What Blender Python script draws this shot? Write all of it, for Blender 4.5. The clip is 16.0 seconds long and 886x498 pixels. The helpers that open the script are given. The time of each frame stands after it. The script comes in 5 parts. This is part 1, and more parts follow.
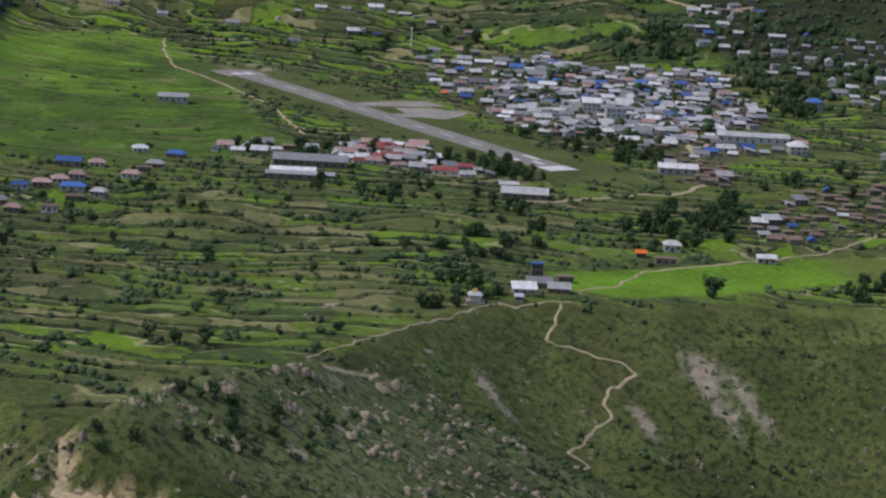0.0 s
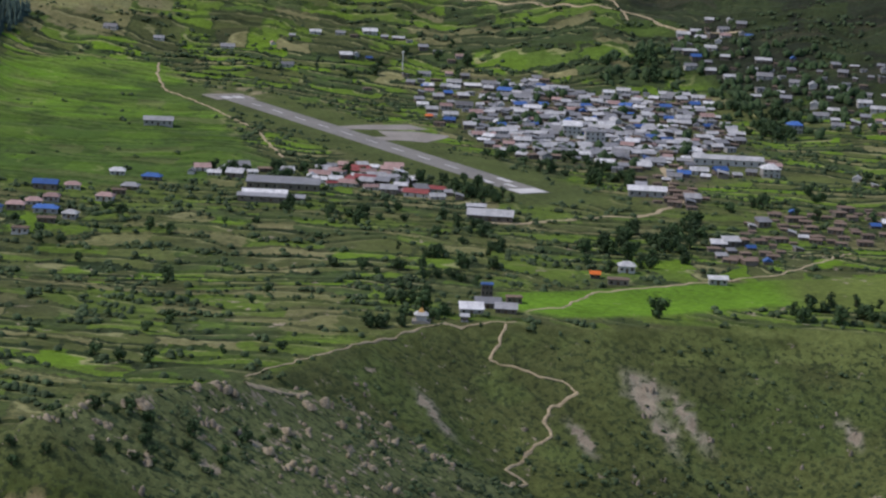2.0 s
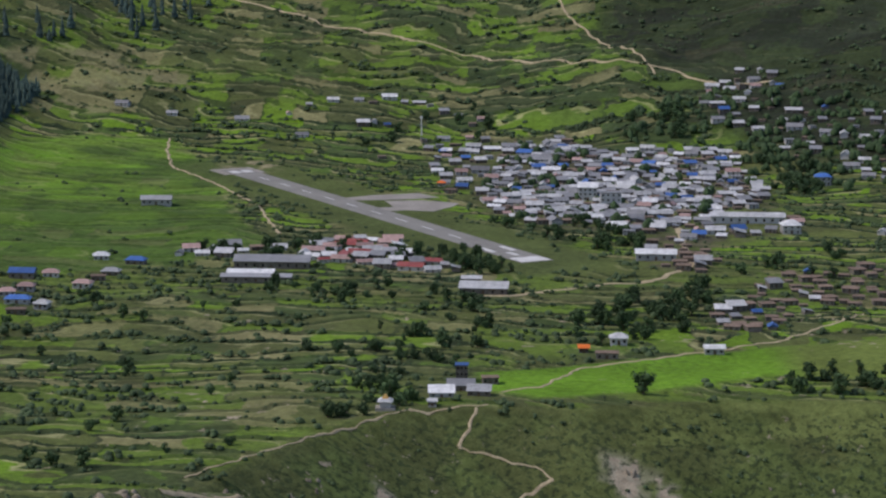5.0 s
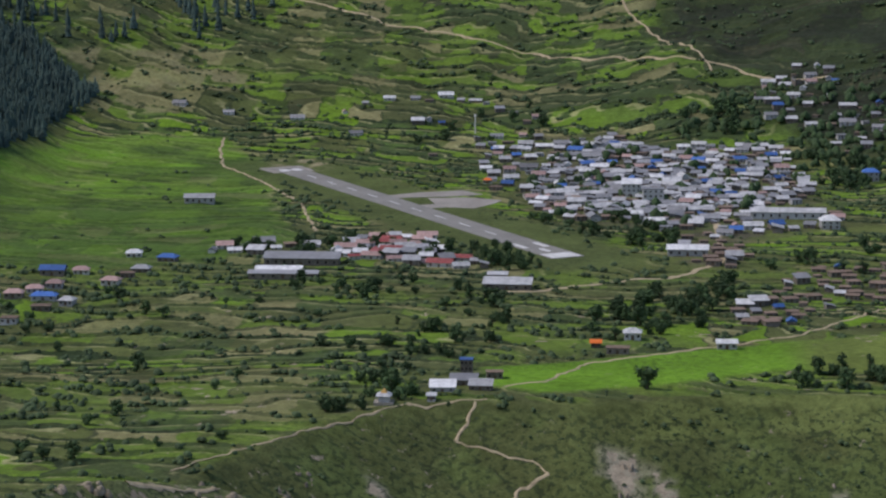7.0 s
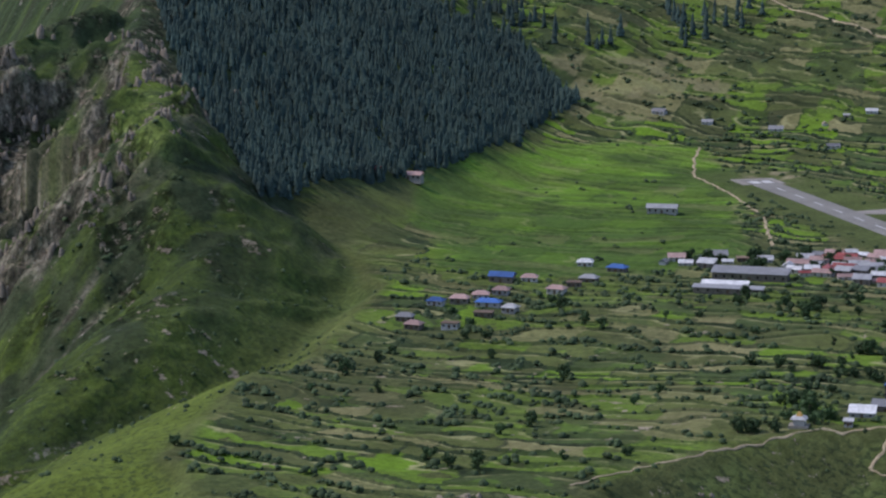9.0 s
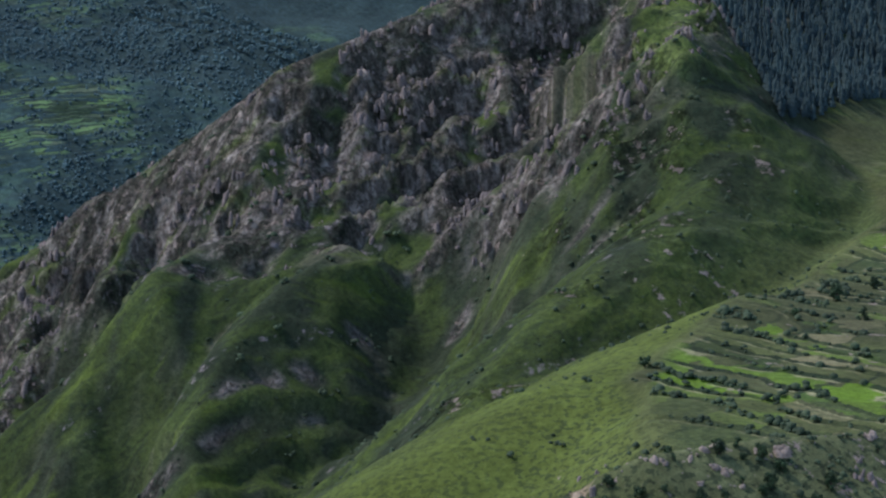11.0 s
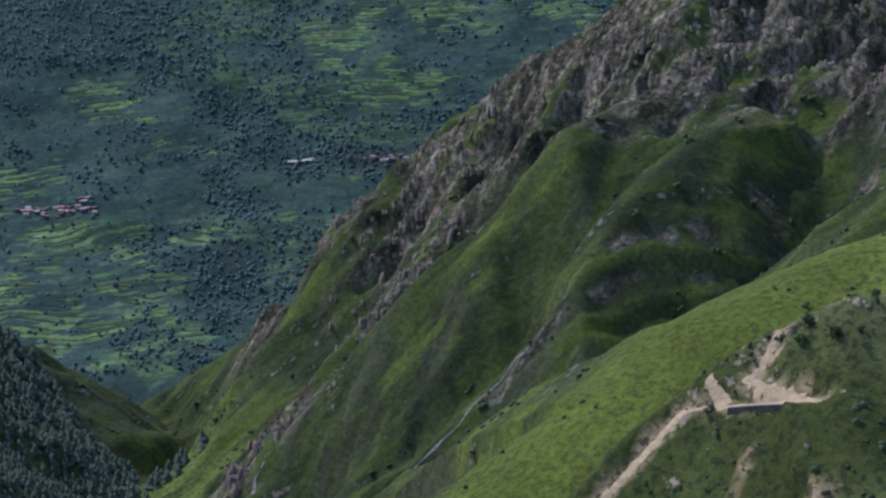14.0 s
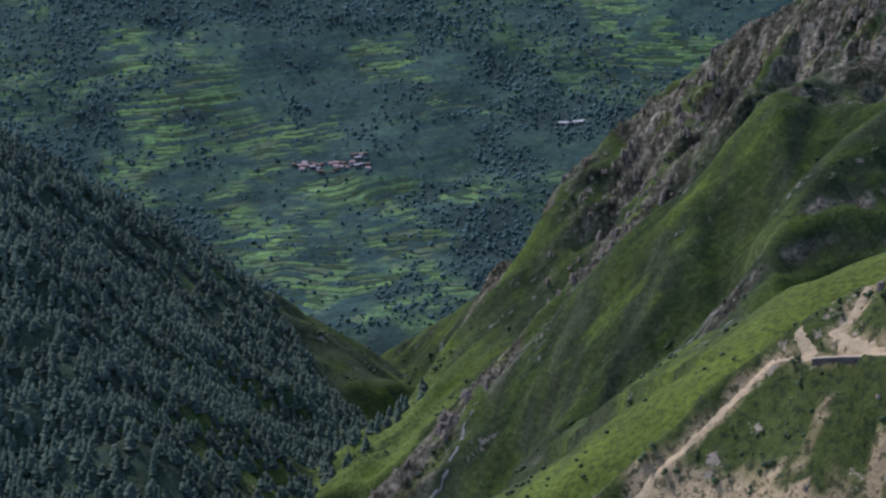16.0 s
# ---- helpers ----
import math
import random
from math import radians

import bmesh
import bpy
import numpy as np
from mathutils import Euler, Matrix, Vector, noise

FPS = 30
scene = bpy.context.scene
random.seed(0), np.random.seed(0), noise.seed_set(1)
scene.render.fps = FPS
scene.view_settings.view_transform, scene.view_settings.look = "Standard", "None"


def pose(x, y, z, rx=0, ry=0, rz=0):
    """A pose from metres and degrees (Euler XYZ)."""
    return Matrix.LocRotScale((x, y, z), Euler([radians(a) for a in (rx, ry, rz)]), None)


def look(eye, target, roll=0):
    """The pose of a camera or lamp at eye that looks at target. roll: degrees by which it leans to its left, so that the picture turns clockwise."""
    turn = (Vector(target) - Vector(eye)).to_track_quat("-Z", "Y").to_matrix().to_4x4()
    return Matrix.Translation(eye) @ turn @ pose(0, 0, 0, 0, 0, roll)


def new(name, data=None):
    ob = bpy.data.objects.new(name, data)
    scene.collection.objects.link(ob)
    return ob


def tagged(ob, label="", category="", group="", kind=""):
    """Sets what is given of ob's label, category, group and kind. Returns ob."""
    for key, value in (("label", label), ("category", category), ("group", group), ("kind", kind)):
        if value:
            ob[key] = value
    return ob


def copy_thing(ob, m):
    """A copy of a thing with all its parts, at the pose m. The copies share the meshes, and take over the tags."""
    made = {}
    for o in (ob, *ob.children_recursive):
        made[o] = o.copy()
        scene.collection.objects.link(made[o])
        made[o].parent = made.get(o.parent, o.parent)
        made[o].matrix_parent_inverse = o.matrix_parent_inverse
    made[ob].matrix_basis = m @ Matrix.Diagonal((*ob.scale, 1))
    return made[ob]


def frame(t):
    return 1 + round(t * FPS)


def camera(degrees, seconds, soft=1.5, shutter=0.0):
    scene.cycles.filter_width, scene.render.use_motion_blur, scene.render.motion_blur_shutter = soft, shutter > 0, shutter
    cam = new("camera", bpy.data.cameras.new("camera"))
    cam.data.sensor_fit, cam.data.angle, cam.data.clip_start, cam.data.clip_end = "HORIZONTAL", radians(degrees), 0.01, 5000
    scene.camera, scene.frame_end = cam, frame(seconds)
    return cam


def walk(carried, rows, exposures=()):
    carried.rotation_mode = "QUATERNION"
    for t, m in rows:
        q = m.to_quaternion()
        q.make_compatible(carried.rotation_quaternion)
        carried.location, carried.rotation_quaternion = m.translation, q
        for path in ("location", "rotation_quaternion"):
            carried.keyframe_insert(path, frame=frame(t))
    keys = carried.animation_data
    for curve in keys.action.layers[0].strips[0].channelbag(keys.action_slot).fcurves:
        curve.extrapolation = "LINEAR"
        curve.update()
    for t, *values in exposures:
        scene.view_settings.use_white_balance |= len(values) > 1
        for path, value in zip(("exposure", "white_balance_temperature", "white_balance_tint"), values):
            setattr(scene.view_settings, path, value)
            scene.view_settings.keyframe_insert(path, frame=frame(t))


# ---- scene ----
cam = camera(20.0, 16.0, soft=2.4)

# seconds, eye, target, roll
PATH = [
    (0, (-33.95, -1267.38, 204.92), (-14.69, -777.10, 108.76), 3.15),
    (0.5, (-24.05, -1276.29, 206.76), (-7.67, -785.78, 111.23), 3.09),
    (1, (-14.44, -1283.54, 208.57), (-0.20, -792.76, 114.04), 3.08),
    (1.5, (-5.18, -1287.67, 210.08), (6.81, -796.62, 116.67), 3.04),
    (2, (4.29, -1288.32, 210.74), (13.96, -797.04, 118.27), 2.96),
    (2.5, (13.60, -1284.94, 210.72), (20.50, -793.45, 119.13), 2.64),
    (3, (22.41, -1277.49, 210.66), (26.01, -785.38, 122.25), 2.14),
    (3.5, (30.86, -1267.13, 210.72), (31.04, -774.20, 126.93), 1.64),
    (3.7, (34.24, -1262.85, 210.74), (33.08, -769.61, 128.85), 1.42),
    (5.8, (73.87, -1217.20, 207.89), (57.00, -724.18, 126.35), -0.34),
    (6, (78.48, -1218.29, 207.69), (59.34, -725.87, 123.10), -0.37),
    (6.5, (90.29, -1222.23, 206.92), (64.84, -731.00, 117.21), -0.49),
    (7, (102.05, -1225.68, 206.16), (66.71, -733.58, 124.98), -0.39),
    (7.5, (112.60, -1225.92, 206.94), (59.95, -733.57, 137.48), -0.19),
    (8, (122.65, -1223.00, 208.27), (46.49, -732.48, 148.31), 0.09),
    (8.5, (132.89, -1218.61, 209.40), (26.99, -733.78, 148.43), 0.11),
    (9, (143.00, -1214.50, 210.37), (3.37, -741.10, 130.38), -0.49),
    (9.5, (153.13, -1210.82, 211.75), (-18.84, -748.97, 127.34), -1.05),
    (10, (163.48, -1207.65, 213.64), (-36.49, -757.81, 126.12), -1.62),
    (10.2, (167.80, -1206.35, 214.49), (-42.32, -761.42, 125.68), -1.88),
    (12.3, (230.70, -1166.99, 210.97), (-74.06, -784.42, 107.26), -1.30),
    (12.5, (237.18, -1164.34, 210.36), (-74.01, -786.95, 106.71), -1.61),
    (13, (254.12, -1159.63, 208.28), (-72.00, -795.12, 104.47), -2.21),
    (13.5, (271.39, -1155.94, 205.75), (-65.26, -802.09, 98.74), -2.83),
    (14, (288.45, -1151.49, 201.23), (-55.94, -807.08, 88.19), -2.56),
    (14.5, (306.00, -1147.87, 200.59), (-50.38, -817.81, 82.05), -2.70),
    (15, (323.18, -1144.79, 203.60), (-43.96, -828.85, 79.54), -2.92),
    (15.5, (340.21, -1141.60, 206.78), (-36.17, -838.88, 77.54), -3.20),
    (16, (357.30, -1137.54, 204.99), (-27.70, -840.89, 87.61), -2.87),
]
walk(cam, [(t, look(eye, target, roll)) for t, eye, target, roll in PATH],
     [(0, -0.39, 6400, 18), (6.5, -0.39, 6350, 18), (8.0, -0.37, 6150, 18), (10.0, -0.22, 5800, 25), (12.3, -0.2, 5250, 31), (14.2, -0.17, 5650, 26), (16, -0.16, 5700, 25)])

# ---- light: high broken cloud, sun from the west ----
SUN_HIGH, SUN_FROM = radians(52), radians(264)   # compass bearing that the sun stands at, from +y to the right
world = bpy.data.worlds.new("sky")
scene.world = world
world.use_nodes = True
sky = world.node_tree.nodes.new("ShaderNodeTexSky")
sky.sky_type, sky.sun_disc, sky.sun_elevation, sky.sun_rotation = "NISHITA", False, SUN_HIGH, SUN_FROM
world.node_tree.links.new(sky.outputs[0], world.node_tree.nodes["Background"].inputs[0])
world.node_tree.nodes["Background"].inputs[1].default_value = 0.19
sun = new("sun", bpy.data.lights.new("sun", "SUN"))
sun.data.energy, sun.data.angle, sun.data.color = 2.6, radians(0.6), (1.0, 0.95, 0.87)
sun.matrix_world = look((0, 0, 0), (-math.sin(SUN_FROM) * math.cos(SUN_HIGH), -math.cos(SUN_FROM) * math.cos(SUN_HIGH), -math.sin(SUN_HIGH)))


# ---- materials ----
def material(name, colour, rough=0.9, metal=0.0, grain=1.5, coarse=0.08, spread=0.25, bump=0.3, vary=0.0, attribute=""):
    """A surface with grain and stains at two scales; vary: how far each object's tone differs; attribute: a colour layer to start from."""
    m = bpy.data.materials.new(name)
    m.use_nodes = True
    nodes, links = m.node_tree.nodes, m.node_tree.links
    shader = nodes["Principled BSDF"]
    shader.inputs["Roughness"].default_value, shader.inputs["Metallic"].default_value = rough, metal
    shader.inputs["Specular IOR Level"].default_value = 0.25
    where = nodes.new("ShaderNodeTexCoord")
    socket = None
    if attribute:
        layer = nodes.new("ShaderNodeAttribute")
        layer.attribute_name = attribute
        socket = layer.outputs["Color"]
    tone = None
    for scale, share, detail in ((grain, spread, 6.0), (coarse, spread * 0.9, 4.0)):
        noise_node = nodes.new("ShaderNodeTexNoise")
        noise_node.inputs["Scale"].default_value, noise_node.inputs["Detail"].default_value = scale, detail
        links.new(where.outputs["Object"], noise_node.inputs["Vector"])
        ramp = nodes.new("ShaderNodeMapRange")
        ramp.inputs["From Min"].default_value, ramp.inputs["From Max"].default_value = 0.3, 0.7
        ramp.inputs["To Min"].default_value, ramp.inputs["To Max"].default_value = 1 - share, 1 + share
        links.new(noise_node.outputs[0], ramp.inputs[0])
        if tone is None:
            tone, fine = ramp.outputs[0], noise_node.outputs[0]
        else:
            times_node = nodes.new("ShaderNodeMath")
            times_node.operation = "MULTIPLY"
            links.new(tone, times_node.inputs[0]), links.new(ramp.outputs[0], times_node.inputs[1])
            tone = times_node.outputs[0]
    if vary:
        info = nodes.new("ShaderNodeObjectInfo")
        ramp = nodes.new("ShaderNodeMapRange")
        ramp.inputs["To Min"].default_value, ramp.inputs["To Max"].default_value = 1 - vary, 1 + vary * 0.5
        links.new(info.outputs["Random"], ramp.inputs[0])
        times_node = nodes.new("ShaderNodeMath")
        times_node.operation = "MULTIPLY"
        links.new(tone, times_node.inputs[0]), links.new(ramp.outputs[0], times_node.inputs[1])
        tone = times_node.outputs[0]
    mix = nodes.new("ShaderNodeVectorMath")
    mix.operation = "SCALE"
    if socket:
        links.new(socket, mix.inputs[0])
    else:
        mix.inputs[0].default_value = colour
    links.new(tone, mix.inputs["Scale"])
    links.new(mix.outputs[0], shader.inputs["Base Color"])
    if bump:
        relief = nodes.new("ShaderNodeBump")
        relief.inputs["Strength"].default_value, relief.inputs["Distance"].default_value = bump, 0.5 / max(grain, 0.05) * 0.3
        links.new(fine, relief.inputs["Height"])
        links.new(relief.outputs[0], shader.inputs["Normal"])
    return m


def ground_material(name, lush, pale, rim, scrub, stone, plot_wide=17.0, grain=1.0):
    """Land from three layers: cover (colour), level (height in terraces) and growth (tilled, wild, stony)."""
    m = bpy.data.materials.new(name)
    m.use_nodes = True
    nodes, links = m.node_tree.nodes, m.node_tree.links
    shader = nodes["Principled BSDF"]
    shader.inputs["Roughness"].default_value, shader.inputs["Specular IOR Level"].default_value = 0.97, 0.08

    def calc(op, a, b=0.0, c=0.0):
        n = nodes.new("ShaderNodeMath")
        n.operation = op
        for k, v in enumerate((a, b, c)):
            if isinstance(v, (int, float)):
                n.inputs[k].default_value = v
            else:
                links.new(v, n.inputs[k])
        return n.outputs[0]

    def step(v, lo, hi):
        n = nodes.new("ShaderNodeMapRange")
        n.interpolation_type = "SMOOTHSTEP"
        links.new(v, n.inputs[0])
        for k, e in ((1, lo), (2, hi)):
            if isinstance(e, (int, float)):
                n.inputs[k].default_value = e
            else:
                links.new(e, n.inputs[k])
        return n.outputs[0]

    def noise(scale, detail, rough=0.55):
        n = nodes.new("ShaderNodeTexNoise")
        n.inputs["Scale"].default_value, n.inputs["Detail"].default_value, n.inputs["Roughness"].default_value = scale * grain, detail, rough
        links.new(where.outputs["Object"], n.inputs["Vector"])
        return n.outputs[0]

    def mixed(a, b, share):
        n = nodes.new("ShaderNodeMix")
        n.data_type = "RGBA"
        links.new(share, n.inputs["Factor"])
        links.new(a, n.inputs["A"])
        n.inputs["B"].default_value = (*b, 1)
        return n.outputs["Result"]

    def layer(name):
        n = nodes.new("ShaderNodeAttribute")
        n.attribute_name = name
        return n

    where = nodes.new("ShaderNodeTexCoord")
    parts = nodes.new("ShaderNodeSeparateXYZ")
    links.new(where.outputs["Object"], parts.inputs[0])
    growth = nodes.new("ShaderNodeSeparateXYZ")
    links.new(layer("growth").outputs["Vector"], growth.inputs[0])
    tilled, wild, stony = growth.outputs
    tufts, fine, broad, gate = noise(0.30, 5), noise(1.3, 4), noise(0.030, 3), noise(0.055, 3)
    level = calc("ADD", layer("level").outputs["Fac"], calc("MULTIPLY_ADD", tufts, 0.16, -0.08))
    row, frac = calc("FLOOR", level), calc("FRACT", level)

    def chance(a, b, shift):
        both = nodes.new("ShaderNodeCombineXYZ")
        links.new(a, both.inputs[0])
        if b is not None:
            links.new(b, both.inputs[1])
        both.inputs[2].default_value = shift
        n = nodes.new("ShaderNodeTexWhiteNoise")
        links.new(both.outputs[0], n.inputs["Vector"])
        return n.outputs["Value"]

    slide, wide = chance(row, None, 1.5), chance(row, None, 7.5)
    across = calc("DIVIDE", calc("ADD", calc("MULTIPLY_ADD", slide, 40.0, parts.outputs[0]), calc("MULTIPLY", gate, 14.0)), calc("MULTIPLY_ADD", wide, plot_wide * 1.8, plot_wide))
    column = calc("FLOOR", across)
    kind, tint = chance(row, column, 3.5), chance(row, column, 11.5)
    c = layer("cover").outputs["Color"]
    c = mixed(c, lush, calc("MULTIPLY", calc("MULTIPLY", calc("LESS_THAN", kind, calc("MULTIPLY_ADD", broad, 1.5, -0.37)), tilled), calc("MULTIPLY_ADD", tint, 0.5, 0.5)))
    c = mixed(c, pale, calc("MULTIPLY", calc("MULTIPLY", calc("GREATER_THAN", kind, 0.88), tilled), 0.7))
    c = mixed(c, (0.052, 0.084, 0.026), calc("MULTIPLY", calc("MULTIPLY", calc("GREATER_THAN", kind, 0.40), calc("LESS_THAN", kind, 0.60)), calc("MULTIPLY", tilled, 0.75)))
    c = mixed(c, scrub, calc("MULTIPLY", calc("MULTIPLY", calc("LESS_THAN", calc("FRACT", across), 0.055), calc("GREATER_THAN", tint, 0.45)), calc("MULTIPLY", tilled, 0.8)))
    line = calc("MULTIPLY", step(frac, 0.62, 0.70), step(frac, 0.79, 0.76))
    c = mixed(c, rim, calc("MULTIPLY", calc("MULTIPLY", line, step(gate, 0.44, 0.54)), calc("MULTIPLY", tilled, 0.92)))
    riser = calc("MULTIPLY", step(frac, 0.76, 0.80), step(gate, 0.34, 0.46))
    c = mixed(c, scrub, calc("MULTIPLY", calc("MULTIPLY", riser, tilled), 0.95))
    c = mixed(c, scrub, calc("MULTIPLY", step(noise(0.42, 3), 0.50, 0.60), calc("MULTIPLY", wild, 0.8)))
    c = mixed(c, stone, calc("MULTIPLY", step(noise(0.16, 6, 0.68), calc("MULTIPLY_ADD", stony, -0.30, 0.72), calc("MULTIPLY_ADD", stony, -0.30, 0.77)), step(stony, 0.02, 0.2)))
    tone = calc("MULTIPLY", calc("MULTIPLY", calc("MULTIPLY_ADD", tufts, 1.3, 0.35), calc("MULTIPLY_ADD", fine, 1.0, 0.5)), calc("MULTIPLY_ADD", broad, 1.1, 0.45))
    # upright joints and ledges where rock shows
    squeeze = nodes.new("ShaderNodeMapping")
    squeeze.inputs["Scale"].default_value = (0.30, 0.30, 0.075)
    links.new(where.outputs["Object"], squeeze.inputs[0])
    joints = nodes.new("ShaderNodeTexNoise")
    joints.inputs["Scale"].default_value, joints.inputs["Detail"].default_value, joints.inputs["Roughness"].default_value = 1.0, 6, 0.7
    links.new(squeeze.outputs[0], joints.inputs["Vector"])
    split = step(joints.outputs[0], 0.36, 0.62)
    # cliffs are in the gorge; there scrub and stone run in streaks down the slopes
    gorge = calc("MULTIPLY", step(calc("MULTIPLY", parts.outputs[0], -1.0), 250.0, 340.0), step(parts.outputs[0], -1200.0, -1100.0))
    bare_rock = calc("MULTIPLY", step(stony, 0.25, 0.55), gorge)
    turned = nodes.new("ShaderNodeMapping")
    turned.inputs["Rotation"].default_value = (0, 0, radians(38.5))
    links.new(where.outputs["Object"], turned.inputs[0])
    drawn = nodes.new("ShaderNodeMapping")
    drawn.inputs["Scale"].default_value = (0.075, 0.016, 0.016)
    links.new(turned.outputs[0], drawn.inputs[0])
    streak = nodes.new("ShaderNodeTexNoise")
    streak.inputs["Scale"].default_value, streak.inputs["Detail"].default_value, streak.inputs["Roughness"].default_value = 1.0, 6, 0.66
    links.new(drawn.outputs[0], streak.inputs["Vector"])
    c = mixed(c, scrub, calc("MULTIPLY", calc("MULTIPLY", step(streak.outputs[0], 0.50, 0.62), gorge), 0.72))
    c = mixed(c, (0.23, 0.205, 0.165), calc("MULTIPLY", calc("MULTIPLY", step(streak.outputs[0], 0.60, 0.66), step(noise(0.22, 5, 0.65), 0.50, 0.60)), calc("MULTIPLY", gorge, 0.85)))
    c = mixed(c, (0.108, 0.155, 0.020), calc("MULTIPLY", calc("MULTIPLY", step(streak.outputs[0], 0.44, 0.34), gorge), 0.55))
    tone = calc("MULTIPLY", tone, calc("ADD", 1.0, calc("MULTIPLY", bare_rock, calc("MULTIPLY_ADD", split, 1.0, -0.55))))
    scale = nodes.new("ShaderNodeVectorMath")
    scale.operation = "SCALE"
    links.new(c, scale.inputs[0]), links.new(tone, scale.inputs["Scale"])
    links.new(scale.outputs[0], shader.inputs["Base Color"])
    relief = nodes.new("ShaderNodeBump")
    relief.inputs["Strength"].default_value, relief.inputs["Distance"].default_value = 0.8, 0.9
    links.new(calc("ADD", calc("MULTIPLY_ADD", fine, 0.35, tufts), calc("MULTIPLY", calc("MULTIPLY", bare_rock, split), 2.2)), relief.inputs["Height"])
    links.new(relief.outputs[0], shader.inputs["Normal"])
    return m


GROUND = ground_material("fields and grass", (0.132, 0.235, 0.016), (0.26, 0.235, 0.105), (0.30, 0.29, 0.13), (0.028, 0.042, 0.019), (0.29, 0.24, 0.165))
# far land: distance haze is put into its blue-green colours
HAZED_GROUND = ground_material("haze-tinted distant terraces", (0.165, 0.285, 0.085), (0.15, 0.20, 0.09), (0.15, 0.225, 0.095), (0.036, 0.060, 0.040), (0.25, 0.23, 0.19), 10.0, 0.42)
LEAF = material("broad leaves", (0.050, 0.088, 0.030), 0.8, grain=1.2, coarse=0.2, spread=0.3, bump=0.5, vary=0.35)
SCRUB = material("scrub leaves", (0.056, 0.084, 0.034), 0.85, grain=0.9, coarse=0.05, spread=0.4, bump=0.5)
NEEDLE = material("dark needles", (0.042, 0.072, 0.058), 0.85, grain=0.8, coarse=0.04, spread=0.35, bump=0.5)
# far foliage, bluer and paler to stand for haze
HAZED_LEAF = material("haze-tinted distant leaves", (0.080, 0.142, 0.122), 0.85, grain=0.3, coarse=0.02, spread=0.35, bump=0.3)
BARK = material("bark", (0.11, 0.08, 0.055), 0.95, grain=4, spread=0.3)
TARMAC = material("worn runway asphalt", (0.235, 0.222, 0.19), 0.9, grain=0.5, coarse=0.05, spread=0.14)
CONCRETE = material("dusty concrete", (0.30, 0.27, 0.225), 0.9, grain=0.6, coarse=0.08, spread=0.16)
PAINT = material("white marking paint", (0.62, 0.60, 0.55), 0.8, grain=1.0, coarse=0.2, spread=0.12)
DIRT = material("trodden pale earth", (0.40, 0.32, 0.19), 0.95, grain=0.7, coarse=0.1, spread=0.22, bump=0.6)
FRESH_DIRT = material("freshly cut tan earth", (0.47, 0.365, 0.205), 0.95, grain=0.7, coarse=0.1, spread=0.25, bump=0.6)
OCHRE = material("ochre paint", (0.52, 0.31, 0.09), 0.7, grain=2.5, spread=0.15, bump=0.2)
ROCK = material("grey rock", (0.22, 0.185, 0.135), 0.95, grain=0.9, coarse=0.15, spread=0.35, bump=1.0)
PALE_ROCK = material("pale weathered rock", (0.27, 0.225, 0.15), 0.95, grain=0.9, coarse=0.15, spread=0.35, bump=1.0)
TIN = material("weathered tin sheet", (0.30, 0.295, 0.285), 0.55, 0.1, grain=2.5, coarse=0.3, spread=0.16, bump=0.15, vary=0.5)
WHITE_TIN = material("pale tin sheet", (0.57, 0.56, 0.53), 0.6, 0.0, grain=2.5, coarse=0.3, spread=0.28, bump=0.15, vary=0.5)
BLUE_TIN = material("blue painted tin", (0.06, 0.14, 0.36), 0.5, grain=2.5, coarse=0.3, spread=0.18, bump=0.15, vary=0.4)
RED_TIN = material("red painted tin", (0.29, 0.075, 0.065), 0.55, grain=2.5, coarse=0.3, spread=0.2, bump=0.15, vary=0.3)
PINK_TIN = material("faded pink tin", (0.42, 0.275, 0.235), 0.6, grain=2.5, coarse=0.3, spread=0.2, bump=0.15, vary=0.3)
ORANGE = material("orange tarpaulin", (0.75, 0.17, 0.03), 0.7, grain=2.5, spread=0.15, bump=0.2)
MUD_ROOF = material("flat mud roof", (0.22, 0.155, 0.11), 0.95, grain=1.5, coarse=0.3, spread=0.25, vary=0.3)
WALL = material("limewashed wall", (0.46, 0.44, 0.40), 0.9, grain=1.5, coarse=0.3, spread=0.18, vary=0.35)
STONE_WALL = material("rubble stone wall", (0.17, 0.145, 0.115), 0.95, grain=2.5, coarse=0.4, spread=0.32, vary=0.3, bump=0.8)
GLASS = material("dark window glass", (0.02, 0.022, 0.025), 0.2, grain=1.0, spread=0.1, bump=0)
WOOD = material("dark timber", (0.10, 0.065, 0.04), 0.85, grain=5, spread=0.3)
DARK_WALL = material("dark concrete wall", (0.115, 0.10, 0.08), 0.9, grain=1.5, coarse=0.4, spread=0.25)
GORGE_LEAF = material("gorge forest leaves", (0.070, 0.105, 0.068), 0.85, grain=0.8, coarse=0.04, spread=0.35, bump=0.5)
STREAM = material("white water over stones", (0.28, 0.265, 0.225), 0.85, grain=1.5, coarse=0.25, spread=0.35, bump=1.0)

# ---- the lie of the land ----
def hash01(i, j, seed):
    n = (i.astype(np.int64) * 374761393 + j.astype(np.int64) * 668265263 + seed * 974634777) & 0x7FFFFFFF
    n = ((n ^ (n >> 13)) * 1274126177) & 0x7FFFFFFF
    return ((n ^ (n >> 16)) & 0xFFFF) / 65535.0


